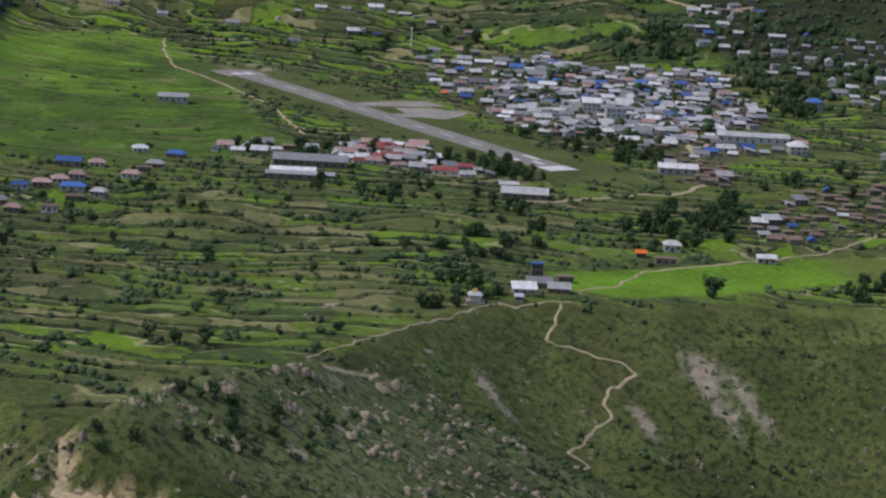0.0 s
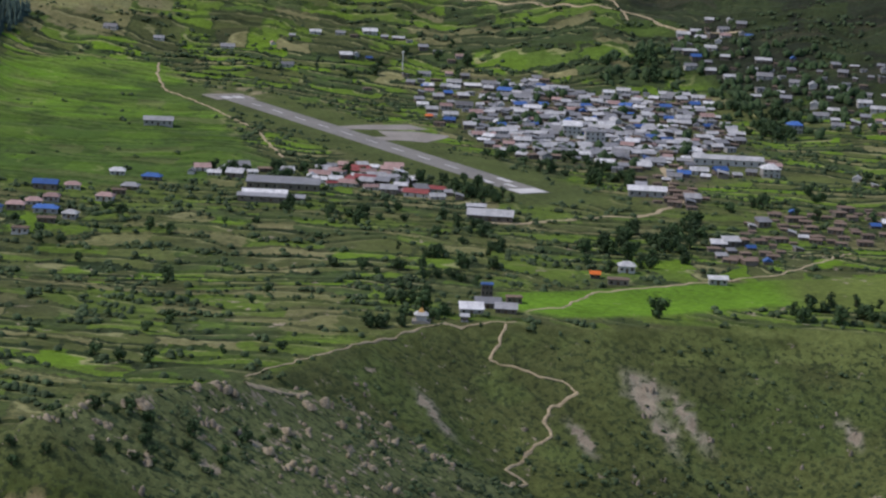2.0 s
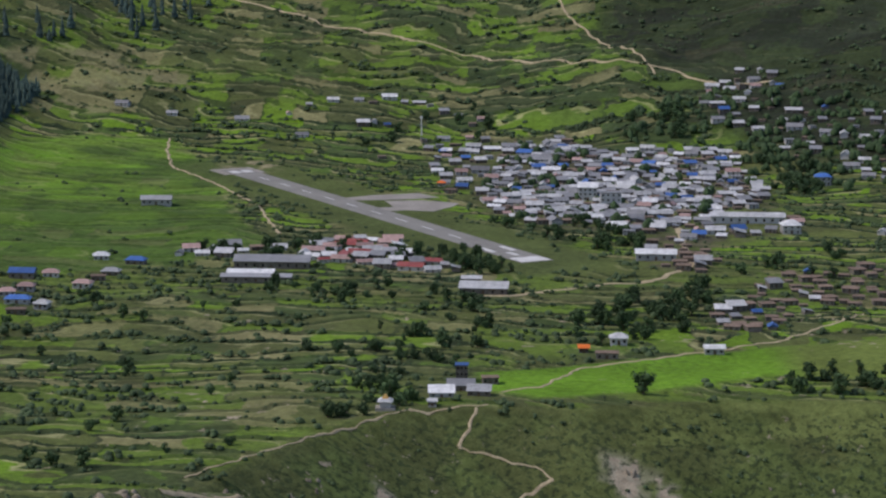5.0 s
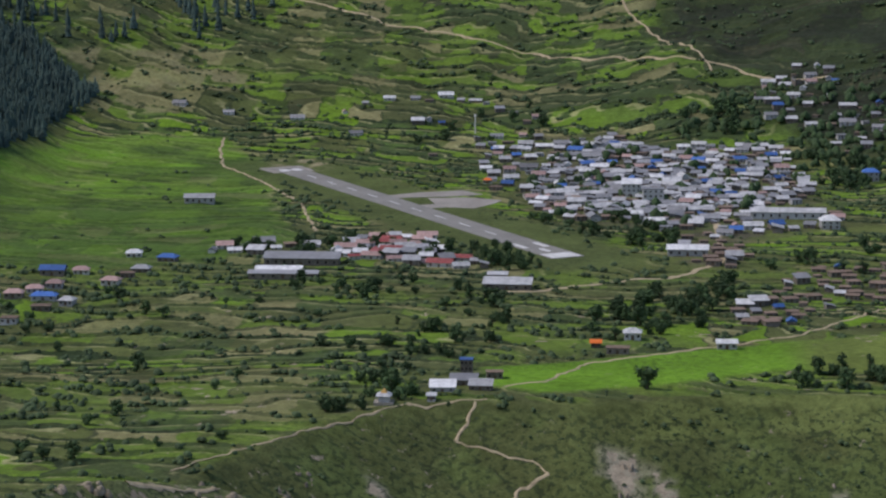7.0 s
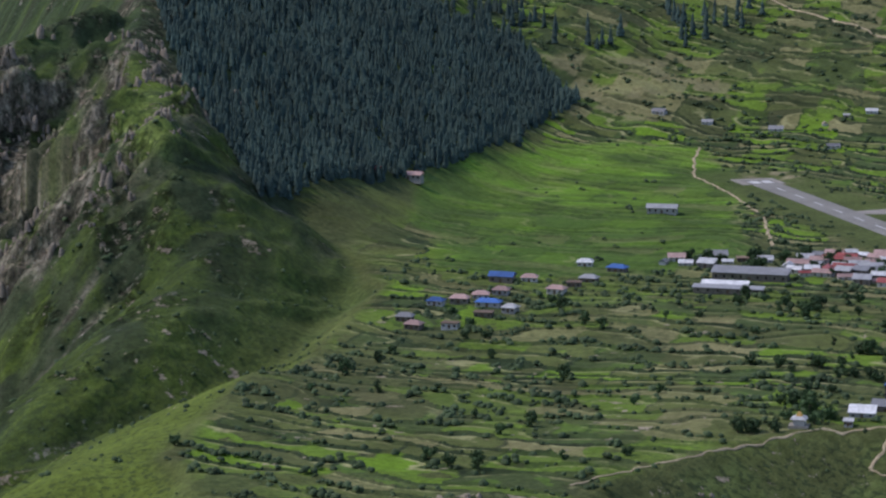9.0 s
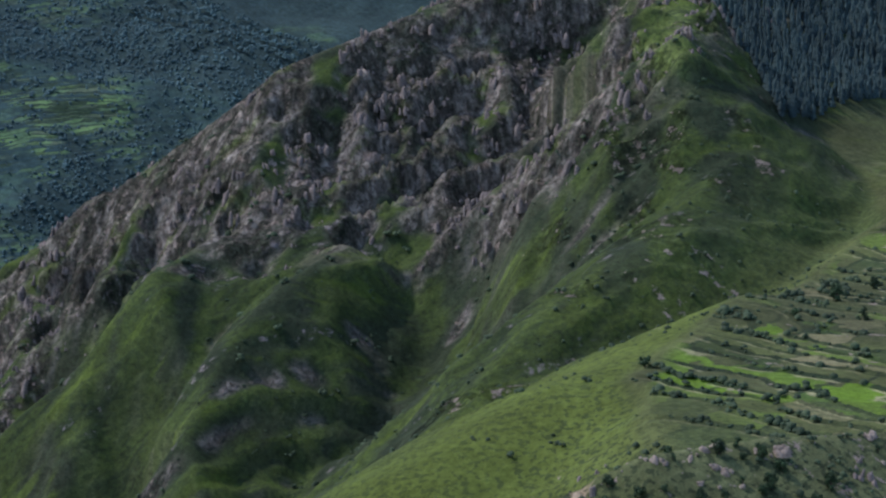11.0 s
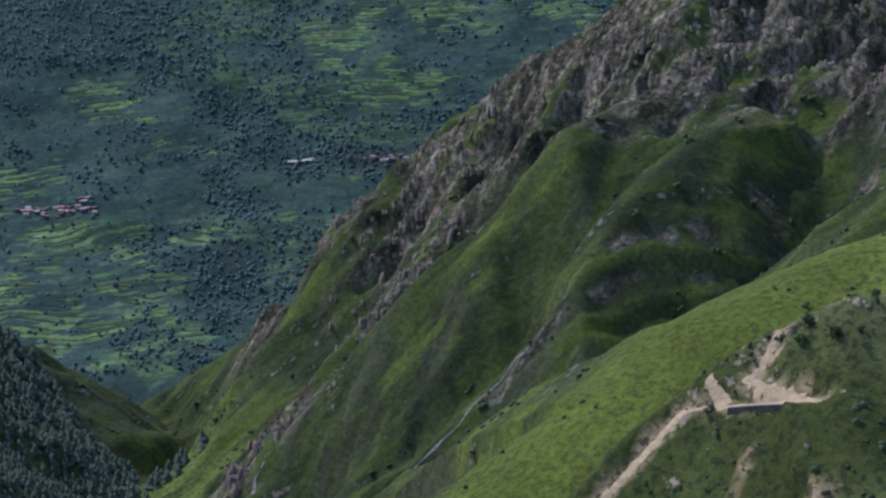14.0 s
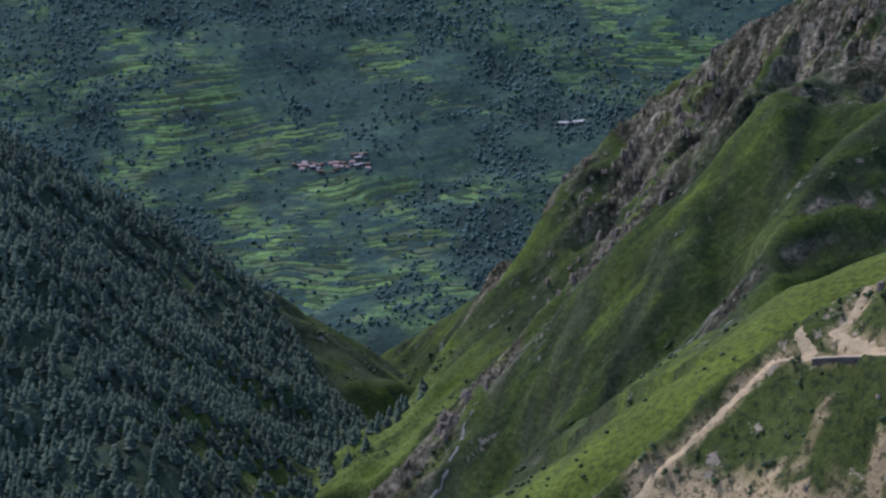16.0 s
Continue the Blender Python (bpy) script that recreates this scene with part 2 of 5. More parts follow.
def vnoise(x, y, seed=0):
    """Smooth value noise from 0 to 1, one lump a unit."""
    i, j = np.floor(x), np.floor(y)
    u, v = x - i, y - j
    u, v = u * u * (3 - 2 * u), v * v * (3 - 2 * v)
    a, b = hash01(i, j, seed), hash01(i + 1, j, seed)
    c, d = hash01(i, j + 1, seed), hash01(i + 1, j + 1, seed)
    return (a + (b - a) * u) * (1 - v) + (c + (d - c) * u) * v


def fbm(x, y, seed=0, octaves=4):
    total, amp, norm = 0.0, 1.0, 0.0
    for k in range(octaves):
        total = total + amp * vnoise(x * 2**k, y * 2**k, seed + k)
        norm, amp = norm + amp, amp * 0.5
    return total / norm


def along(points, x, y):
    """Distance to a polyline in plan, the height of its nearest point and the side (+ left of it)."""
    best, high, side, lead = np.full(np.shape(x), 1e9), np.zeros(np.shape(x)), np.zeros(np.shape(x)), np.zeros(np.shape(x))
    for (x0, y0, z0), (x1, y1, z1) in zip(points, points[1:]):
        dx, dy = x1 - x0, y1 - y0
        s = np.clip(((x - x0) * dx + (y - y0) * dy) / (dx * dx + dy * dy), 0, 1)
        d = np.hypot(x - x0 - s * dx, y - y0 - s * dy)
        cross = (dx * (y - y0) - dy * (x - x0)) / math.hypot(dx, dy)
        near = (d < best - 1e-6) | ((d < best + 1e-6) & (np.abs(cross) > lead))
        best, high = np.where(near, d, best), np.where(near, z0 + s * (z1 - z0), high)
        side, lead = np.where(near, np.sign(cross), side), np.where(near, np.abs(cross), lead)
    return best, high, side


def inside(poly, x, y):
    odd = np.zeros(np.shape(x), bool)
    for (x0, y0), (x1, y1) in zip(poly, poly[1:] + poly[:1]):
        odd ^= ((y0 > y) != (y1 > y)) & (x < (x1 - x0) * (y - y0) / (y1 - y0 + 1e-9) + x0)
    return odd


def edge_distance(poly, x, y):
    """Metres outside (+) or inside (-) a polygon."""
    d = along([(a, b, 0) for a, b in poly + poly[:1]], x, y)[0]
    return np.where(inside(poly, x, y), -d, d)


def smooth(a, b, v):
    s = np.clip((v - a) / (b - a), 0, 1)
    return s * s * (3 - 2 * s)


PLATEAU = [(900, -240), (420, -290), (260, -308), (145, -307), (82, -330), (28, -334), (1, -356), (-24, -403), (-42, -454), (-75, -500), (-120, -520),
           (-160, -475), (-190, -420), (-205, -340), (-206, -254), (-214, -150), (-222, -70), (-258, -15), (-315, 50), (-420, 150), (-480, 300), (-620, 700), (-760, 1100), (-900, 2600), (2200, 2600), (2200, -240)]
CREST = [(-470, 150, 118), (-588, -49, 50), (-651, -67, 5), (-748, -84, -60), (-772, -76, -98), (-800, -66, -110), (-870, -70, -134), (-888, -72, -148), (-908, -74, -192), (-945, -70, -216), (-1015, -52, -254), (-1182, -48, -346), (-1279, -64, -410), (-1420, -90, -480)]
MASSIF = [(-430, 100, 96), (-480, 260, 140), (-560, 480, 200), (-700, 800, 300)]
SPUR_A = [(-405, 75, 76), (-356, -35, 74), (-377, -46, 60), (-407, -54, 33), (-441, -60, 0), (-490, -75, -38), (-600, -120, -130)]
SPUR_B = [(-340, 10, 38), (-305, -90, 15), (-302, -201, -4), (-319, -260, -25), (-330, -320, -58), (-352, -400, -105), (-420, -500, -190)]
SPUR_C = [(-205, -300, 0), (-205, -378, -2), (-215, -433, -5), (-240, -500, -23), (-250, -545, -45), (-275, -590, -73), (-315, -640, -107), (-400, -720, -180)]
KNOLL = [(-150, -744, -70), (-141, -716, -44), (-136, -694, -22), (-129, -672, -1), (-120, -652, 12), (-108, -634, 26), (-92, -622, 34), (-72, -590, 33), (-48, -540, 25), (-22, -482, 10)]
RIBS = [[(-573, -140, -34), (-579, -189, -45), (-602, -219, -85), (-635, -250, -124), (-665, -276, -164), (-703, -323, -228), (-760, -400, -310)],
        [(-732, -101, -61), (-689, -167, -96), (-677, -213, -125), (-698, -267, -175), (-709, -304, -208), (-740, -380, -280)],
        [(-505, -125, -32), (-504, -179, -42), (-508, -230, -69), (-507, -267, -96), (-534, -295, -141), (-556, -337, -182), (-600, -420, -250)]]
FAR_HILL = [(-1107, -420, -60), (-1086, -270, -170), (-1080, -194, -233), (-1115, -94, -300), (-1180, 20, -390)]
KNOLL_ROAD = [(-105, -633, 25), (-104, -640, 18.5), (-104, -646, 14.5), (-96, -648.2, 13.6), (-86, -648.6, 13.4), (-80, -649.6, 13.4), (-88, -651, 12.3), (-97, -652.6, 10.8), (-106, -654.6, 9), (-112, -655.6, 8), (-118, -658, 6.5),
              (-121, -665, 0), (-124, -675, -8), (-127, -684, -15), (-131, -691, -21), (-135, -699, -29), (-142, -711, -40), (-150, -728, -55), (-160, -744, -70)]
LOWER_ROAD = [(-135, -699, -29), (-122, -695, -27), (-87, -689, -20.5), (-43, -691, -11), (-15, -697, -5)]
RUNWAY_A, RUNWAY_B = (-110.0, 334.0), (76.0, 0.0)


def uphill(x, y):
    """Metres behind the foot of the hillside above the town."""
    return (y - 455) + 0.75 * np.maximum(x - 30, 0) + 0.25 * np.maximum(-150 - x, 0) + 60 * (fbm(x / 70, y / 70, 11, 3) - 0.5)


def terrace_rows(x, y):
    """Counts up by one from each terrace to the next."""
    q = uphill(x, y)
    return (0.050 * y + 0.016 * x + (4.0 - 1.6 * smooth(0, 120, q)) * fbm(x / 95, y / 58, 3, 3) + 0.5 * fbm(x / 16, y / 12, 6, 2) - 0.006 * q * smooth(0, 120, q)) / 0.8


def fluted(x, y):
    """Ribs and gullies that run down the gorge wall, broad and fine, about -0.5 to 0.5."""
    sway = fbm(x / 90, y / 90, 43, 3) - 0.5
    across, down = 0.78 * x - 0.62 * y + 46 * sway, -0.62 * x - 0.78 * y
    runs = [(1 - np.abs(2 * vnoise(across / wide, down / long, 45 + k) - 1)) ** 1.3 for k, (wide, long) in enumerate(((74, 420), (34, 190), (17, 80), (9, 30)))]
    return 0.55 * runs[0] + 0.45 * runs[1] - 0.5, 0.6 * runs[2] + 0.4 * runs[3] - 0.5


def rocky_band(x, y):
    """1 on the cliffs under the crest and on the two rock ribs, 0 on the grass slopes."""
    ragged = 46 * (fbm(x / 30, y / 30, 47, 3) - 0.5)
    crest = along(CREST[:5], x, y)[0]
    low = along(CREST[4:10], x, y)[0]
    return np.maximum.reduce([smooth(118, 78, crest + 1.2 * ragged), smooth(40, 18, along(RIBS[1], x, y)[0] + 0.5 * ragged), smooth(56, 24, low + 0.6 * ragged), smooth(62, 30, along(SPUR_A, x, y)[0] + ragged)]) * smooth(-330, -375, x)


def merged(a, b, k):
    """The higher of two heights, with the crease between them rounded."""
    h = np.maximum(k - np.abs(a - b), 0) / k
    return np.maximum(a, b) + h * h * k / 4


def height(x, y):
    """The ground's height at plan points, in metres over the lower end of the runway."""
    x, y = np.asarray(x, float), np.asarray(y, float)
    warp = (fbm(x / 70, y / 70, 11, 3) - 0.5)
    # terrace land: flat, then the hillside behind the town
    q = uphill(x, y)
    base = 0.30 * np.log1p(np.exp(np.clip(q / 55, -30, 30))) * 55 * 0.9
    base = base + 3 * np.exp(-((x - 40) ** 2 + (y + 345) ** 2) / 75**2) + 10 * smooth(-230, -330, x) * smooth(-60, 60, y)
    base = base - 7 * np.exp(-((x + 150) ** 2 + (y + 200) ** 2) / 110**2) + 1.6 * warp * smooth(60, 140, np.abs(x + 17) + np.abs(y - 165) * 0.3)
    # terrace steps
    flat_run = along([(*RUNWAY_A, 0), (*RUNWAY_B, 0)], x, y)[0]
    rows = terrace_rows(x, y)
    frac = rows - np.floor(rows)
    saw = (1.25 + 1.4 * smooth(0, 120, q)) * (smooth(0.82, 1.0, frac) - frac)
    town = smooth(40, 120, x) * smooth(-40, 20, y) * (1 - smooth(350, 420, y))
    base = base + saw * smooth(28, 60, flat_run) * (1 - 0.7 * town) * (1 - 0.6 * inside(MEADOW, x, y))
    # the brink and the falling sides
    out = edge_distance(PLATEAU, x + 14 * warp, y + 14 * warp)
    ribs = fbm(x / 40 + 0.01 * y, y / 70, 21, 2) - 0.5
    fall = np.maximum(out, 0) * (0.66 + 0.10 * warp + 0.7 * smooth(-380, -520, x)) + np.maximum(out, 0) ** 0.8 * ribs * 0.55
    land = base - fall
    floor = -560 + 40 * warp
    top = np.maximum(land, floor)
    rough = 0.6 * (fbm(x / 42 + y / 130, y / 60 - x / 200, 31, 5) - 0.5) + 0.7 * (fbm((0.95 * x - 0.3 * y) / 30, (0.3 * x + 0.95 * y) / 110, 35, 3) - 0.5)
    crag = 1 - np.abs(2 * fbm(x / 26 + y / 70, y / 75 - x / 120, 41, 4) - 1)

    broad, fine = fluted(x, y)
    cliff = (0.30 + 0.70 * rocky_band(x, y)) * smooth(-1010, -940, x) * (26 * fine + 18 * (crag - 0.78))

    def tent(points, slope, far_slope, lumps, sway=8, blunt=5.0, fade=0.0):
        d, z, side = along(points, x + sway * rough, y + sway * rough)
        d = np.sqrt(d * d + blunt * blunt) - blunt + fade * d * d
        return z - d * np.where(side > 0, slope, far_slope) + lumps * np.minimum(d / 14, 1)

    for points, slope, far_slope, lumps, blunt in ((CREST, 0.82, 1.2, 10 * rough + 34 * broad + cliff - 7, 3), (MASSIF, 1.6, 0.60, 8 * rough, 5), (SPUR_A, 0.85, 0.6, 8 * rough + 18 * broad + cliff, 5),
                                                   (SPUR_B, 0.62, 0.72, 10 * rough + 16 * broad + 0.6 * cliff, 3), (SPUR_C, 0.60, 0.62, 6 * rough + 5 * broad, 28), (KNOLL, 1.15, 0.52, 9 * rough, 0.5), (FAR_HILL, 0.62, 0.5, 40 * rough, 5)):
        top = merged(top, tent(points, slope, far_slope, lumps, 16 if points is KNOLL else 8, blunt), 3.0 if points is KNOLL else 12.0)
    for k, rib in enumerate(RIBS):
        top = merged(top, tent(rib, (0.86, 1.0, 0.72)[k], (0.9, 1.7, 0.9)[k], 8 * rough + 10 * broad + cliff, 10, 3, 0.006) + (7, 3, 3)[k], 12.0)
    # the roads on the knoll are benched into it
    for road, wide in ((KNOLL_ROAD, 4.5), (LOWER_ROAD, 6.5)):
        d, z, _ = along(road, x, y)
        bench = smooth(wide, 1.6, d)
        top = top * (1 - bench) + z * bench
    # the apron and runway are graded flat
    keep = smooth(26, 12, flat_run)
    top = top * (1 - keep) - 0.05 * keep
    apron = smooth(16, 4, edge_distance(APRON, x, y))
    return top * (1 - apron) - 0.05 * apron


MEADOW = [(48, -262), (80, -250), (125, -226), (230, -180), (420, -200), (420, -255), (164, -262), (109, -298), (72, -314), (52, -300)]
APRON = [(-38, 208), (-17, 230), (9, 240), (38, 198), (20, 158), (-18, 160), (-40, 196)]


# ---- ground ----
def spaced(*runs):
    """Grid lines: runs of (start, end, spacing), end to end."""
    out = []
    for a, b, step in runs:
        out += list(np.linspace(a, b, max(2, int(round((b - a) / step)) + 1))[:-1])
    return np.array(out + [runs[-1][1]])


GX = spaced((-1900, -1300, 25), (-1300, -1000, 5), (-1000, -700, 3.6), (-700, -330, 2.7), (-330, 300, 2.1), (300, 420, 5), (420, 1500, 45))
GY = spaced((-1500, -800, 40), (-800, -750, 6), (-750, 420, 2.25), (420, 720, 3.2), (720, 1150, 7), (1150, 2400, 50))
MX, MY = np.meshgrid(GX, GY)
GZ = height(MX, MY)


def ground_z(x, y):
    """The ground's height on its mesh."""
    i, j = int(np.clip(np.searchsorted(GX, x) - 1, 0, len(GX) - 2)), int(np.clip(np.searchsorted(GY, y) - 1, 0, len(GY) - 2))
    u, v = (x - GX[i]) / (GX[i + 1] - GX[i]), (y - GY[j]) / (GY[j + 1] - GY[j])
    return float((GZ[j, i] * (1 - u) + GZ[j, i + 1] * u) * (1 - v) + (GZ[j + 1, i] * (1 - u) + GZ[j + 1, i + 1] * u) * v)


def sheet(name, mx, my, mz, layers, mat):
    rows, cols = mx.shape
    colours, level, growth = layers
    mesh = bpy.data.meshes.new(name)
    idx = np.arange(rows * cols).reshape(rows, cols)
    quads = np.stack([idx[:-1, :-1], idx[:-1, 1:], idx[1:, 1:], idx[1:, :-1]], -1).reshape(-1, 4)
    mesh.vertices.add(rows * cols)
    mesh.vertices.foreach_set("co", np.stack([mx, my, mz], -1).ravel())
    mesh.loops.add(quads.size)
    mesh.loops.foreach_set("vertex_index", quads.ravel().astype(np.int32))
    mesh.polygons.add(len(quads))
    mesh.polygons.foreach_set("loop_start", np.arange(0, quads.size, 4).astype(np.int32))
    mesh.polygons.foreach_set("use_smooth", np.ones(len(quads), bool))
    mesh.update()
    layer = mesh.color_attributes.new("cover", "FLOAT_COLOR", "POINT")
    layer.data.foreach_set("color", np.concatenate([colours, np.ones((rows, cols, 1))], -1).astype(np.float32).ravel())
    mesh.attributes.new("level", "FLOAT", "POINT").data.foreach_set("value", level.astype(np.float32).ravel())
    mesh.attributes.new("growth", "FLOAT_VECTOR", "POINT").data.foreach_set("vector", growth.astype(np.float32).ravel())
    mesh.materials.append(mat)
    mesh.validate()
    return new(name, mesh)


def blend(a, b, s):
    return a * (1 - s[..., None]) + np.asarray(b) * s[..., None]


LEFT_FIELDS = [(-262, 100), (-292, 185), (-282, 300), (-262, 400), (-215, 440), (-160, 430), (-120, 330), (-88, 150), (-60, 50), (-105, -14), (-165, -40), (-215, -20), (-240, 60)]
TOWN = [(20, 310), (46, 440), (98, 432), (130, 372), (204, 350), (212, 206), (222, 144), (219, 103), (160, 40), (154, -30), (130, -13), (126, 80), (75, 122), (50, 166), (40, 240)]
DARK_HILL = [(87, 735), (122, 780), (160, 900), (420, 900), (420, 500), (235, 520), (165, 545), (126, 641)]
LOWER_TOWN = [(147, -147), (164, -100), (190, -28), (219, -12), (300, 10), (290, -90), (235, -110), (208, -111), (174, -176), (152, -170)]
FOREST = [(-315, 0), (-345, 40), (-392, 90), (-465, 216), (-465, 344), (-425, 512), (-335, 600), (-263, 505), (-275, 430), (-283, 246), (-302, 125), (-312, 60)]


def cover(x, y, z):
    """What grows or lies bare on each spot: colours, some with sun or shade painted in."""
    dzy, dzx = np.gradient(z, GY, GX)
    steep = np.hypot(dzx, dzy)
    warp = fbm(x / 70, y / 70, 11, 3) - 0.5
    patchy, mid = fbm(x / 9, y / 6, 51, 4), fbm(x / 60, y / 40, 52, 4)
    grass, dull, lush, pale = np.array([0.108, 0.130, 0.036]), np.array([0.086, 0.098, 0.034]), np.array([0.108, 0.186, 0.020]), np.array([0.27, 0.25, 0.125])
    c = blend(np.broadcast_to(grass, x.shape + (3,)), dull, smooth(0.35, 0.65, mid))
    # field plots, one a terrace stretch
    q, rows = uphill(x, y), terrace_rows(x, y)
    fields = edge_distance(LEFT_FIELDS, x + 20 * warp, y + 20 * warp)
    out = edge_distance(PLATEAU, x + 14 * warp, y + 14 * warp)
    wild = smooth(0.42, 0.60, fbm(x / 120, y / 80, 61, 3)) * smooth(20, -40, y - 0)
    on = smooth(2, -8, out) * (1 - 0.4 * wild)
    # large sown fields
    band = 0.6 * hash01(np.floor((y + 14 * warp) / 17), np.floor((x + y * 0.4) / 70), 9) + 0.5 * fbm(x / 60, y / 9, 64, 3)
    c = blend(c, blend(np.broadcast_to(lush * (1.25, 1.5, 1.0), x.shape + (3,)), grass * 1.15, 0.75 * band), 1.0 * smooth(6, -8, fields))
    c = blend(c, (0.056, 0.092, 0.024), 0.75 * smooth(4, -6, fields) * smooth(0.38, 0.55, fbm(x / 50, y / 26, 89, 3) + 0.32 * smooth(260, 60, y)))
    near_field = edge_distance(MEADOW, x + 10 * warp, y + 10 * warp)
    c = blend(c, lush * (1.22, 1.38, 1.0), 0.95 * smooth(3, -4, near_field))
    c = blend(c, (0.135, 0.152, 0.042), 0.8 * smooth(3, -4, near_field) * smooth(168, 190, x + 20 * warp))
    # trodden ground in the town, verge of the runway
    c = blend(c, (0.095, 0.082, 0.058), 0.75 * smooth(6, -6, edge_distance(TOWN, x, y)) * smooth(0.4, 0.6, patchy))
    run = along([(*RUNWAY_A, 0), (*RUNWAY_B, 0)], x, y)[0]
    c = blend(c, (0.085, 0.11, 0.033), smooth(50, 25, run) * 0.8)
    c = blend(c, (0.30, 0.25, 0.15), 0.8 * smooth(30, 8, np.hypot(x + 98, (y - 350) * 0.7)) * smooth(0.35, 0.6, patchy))
    # open slopes: short grass with rock breaking through, sun on the spurs painted brighter
    bare = smooth(0, 10, out)
    c = blend(c, np.array([0.090, 0.104, 0.034]), bare * 0.7)
    c = blend(c, np.array([0.096, 0.130, 0.036]), 0.6 * bare * smooth(0.50, 0.66, fbm(x / 24, y / 18, 88, 4)))
    west = smooth(-170, -230, x)
    ledge = smooth(-4, 2, out) * smooth(20, 14, out) * smooth(95, 120, x) * smooth(0.40, 0.52, fbm(x / 30, y / 10, 98, 3))
    c = blend(c, (0.150, 0.178, 0.052), 0.9 * ledge)
    c = blend(c, np.array([0.086, 0.118, 0.034]), west * bare * 0.8 * smooth(0.35, 0.6, mid))
    spur_c = along(SPUR_C, x, y)[0]
    # gorge grass painted darker to stand for cloud shade
    c = blend(c, np.array([0.058, 0.086, 0.019]), 0.85 * bare * smooth(-200, -290, x))
    # sunlit ridge of the spur, painted as a brighter green fading outwards
    c = blend(c, np.array([0.112, 0.150, 0.022]), 0.85 * bare * smooth(170, 10, spur_c) * smooth(-140, -165, x + 0.5 * (y + 690) * (y < -690)))
    crag = fbm(x / 17 + y / 60, y / 40 - x / 90, 71, 5)
    brow = along(CREST, x, y)[0]
    ribs = np.minimum.reduce([along(r, x, y)[0] for r in RIBS])
    hard = rocky_band(x, y)
    rocky = smooth(0.47, 0.56, crag + 0.12 * smooth(0.6, 1.4, steep) - 0.06 + 0.12 * (hard - 0.5)) * hard * smooth(-1000, -900, x)
    rocky = np.maximum(rocky * 0.8, 0.9 * smooth(1.05, 1.9, steep + 1.6 * (crag - 0.5)) * smooth(-315, -380, x) * smooth(-1000, -900, x) * np.maximum(hard, 0.12))
    rocky = np.maximum(rocky, 0.85 * hard * smooth(0.44, 0.52, crag) * smooth(-1030, -960, x))
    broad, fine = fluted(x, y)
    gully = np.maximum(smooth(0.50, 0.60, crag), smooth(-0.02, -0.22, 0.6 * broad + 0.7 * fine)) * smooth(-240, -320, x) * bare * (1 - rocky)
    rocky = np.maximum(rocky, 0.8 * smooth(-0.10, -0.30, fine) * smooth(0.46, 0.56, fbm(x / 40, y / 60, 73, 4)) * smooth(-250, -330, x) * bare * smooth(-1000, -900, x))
    # creases between the gorge ribs get a darker colour
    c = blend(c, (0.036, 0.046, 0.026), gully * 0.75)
    stone = fbm(x / 3.5, y / 9, 77, 4)
    c = blend(c, blend(np.broadcast_to(np.array([0.135, 0.116, 0.086]), x.shape + (3,)), (0.37, 0.32, 0.24), smooth(0.45, 0.68, stone)), rocky * 0.88)
    outcrop = smooth(0.60, 0.65, fbm(x / 5, y / 4, 74, 4)) * bare * (1 - west) * smooth(-40, -140, x + 0.3 * y + 40)
    stony = 0.36 * bare * (1 - west) * smooth(0.35, 0.6, fbm(x / 30, y / 30, 87, 3)) + 0.3 * outcrop
    wood = smooth(430, 330, along(FAR_HILL, x, y)[0]) * smooth(120, 170, brow) * np.maximum(smooth(-790, -860, x), smooth(-400, -450, y) * smooth(-640, -700, x))
    c = blend(c, (0.052, 0.078, 0.052), wood * 0.9)
    tan = smooth(0, -10, edge_distance([(-320, 585), (-277, 612), (-200, 650), (-150, 560), (-200, 480), (-262, 470), (-300, 505)], x, y)) * np.where(hash01(np.floor(rows), np.floor(x / 28), 19) < 0.55, 1.0, 0.0)
    # hillside above the town toned down, cloud shade put into the colour
    c = blend(c, (0.050, 0.066, 0.030), (0.20 + 0.6 * smooth(-20, 60, x)) * smooth(-20, 60, q) * smooth(-260, -120, x))
    # dark scrub hill behind the town, darkened further for cloud shade, scree on the bluff
    scrub = np.maximum(smooth(0, 60, q) * smooth(150, 230, x), smooth(14, -14, edge_distance(DARK_HILL, x, y) + 60 * warp))
    c = blend(c, (0.026, 0.029, 0.019), scrub * 0.95)
    c = blend(c, (0.045, 0.055, 0.030), 0.7 * smooth(120, 320, q) * smooth(0.42, 0.6, fbm(x / 90, y / 90, 63, 3)))
    c = blend(c, (0.044, 0.066, 0.026), 0.85 * smooth(-250, -330, x) * smooth(40, 140, y) * smooth(0.3, 0.5, mid))
    for (sx, sy, length, wide) in ((96, -340, 40, 8), (15, -380, 28, 4), (72, -366, 22, 4), (112, -344, 30, 3), (155, -330, 14, 3), (178, -344, 20, 3), (-24, -470, 16, 4), (-118, -676, 12, 2.5)):
        lane = smooth(wide, wide * 0.3, np.abs(x - sx + 0.55 * (y - sy)) + 9 * (fbm(x / 9, y / 9, 59, 3) - 0.5) + 7 * (fbm(x / 3, y / 3, 58, 2) - 0.5)) * smooth(0, 8, sy - y) * smooth(length, length * 0.6, sy - y)
        stony = np.maximum(stony, lane)
        c = blend(c, (0.34, 0.295, 0.22), 0.75 * lane)
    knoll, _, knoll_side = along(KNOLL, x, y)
    # darker green on the knoll's right-hand side and along its ridge
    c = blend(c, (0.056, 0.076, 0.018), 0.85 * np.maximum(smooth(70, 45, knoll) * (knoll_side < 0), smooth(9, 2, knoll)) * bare)
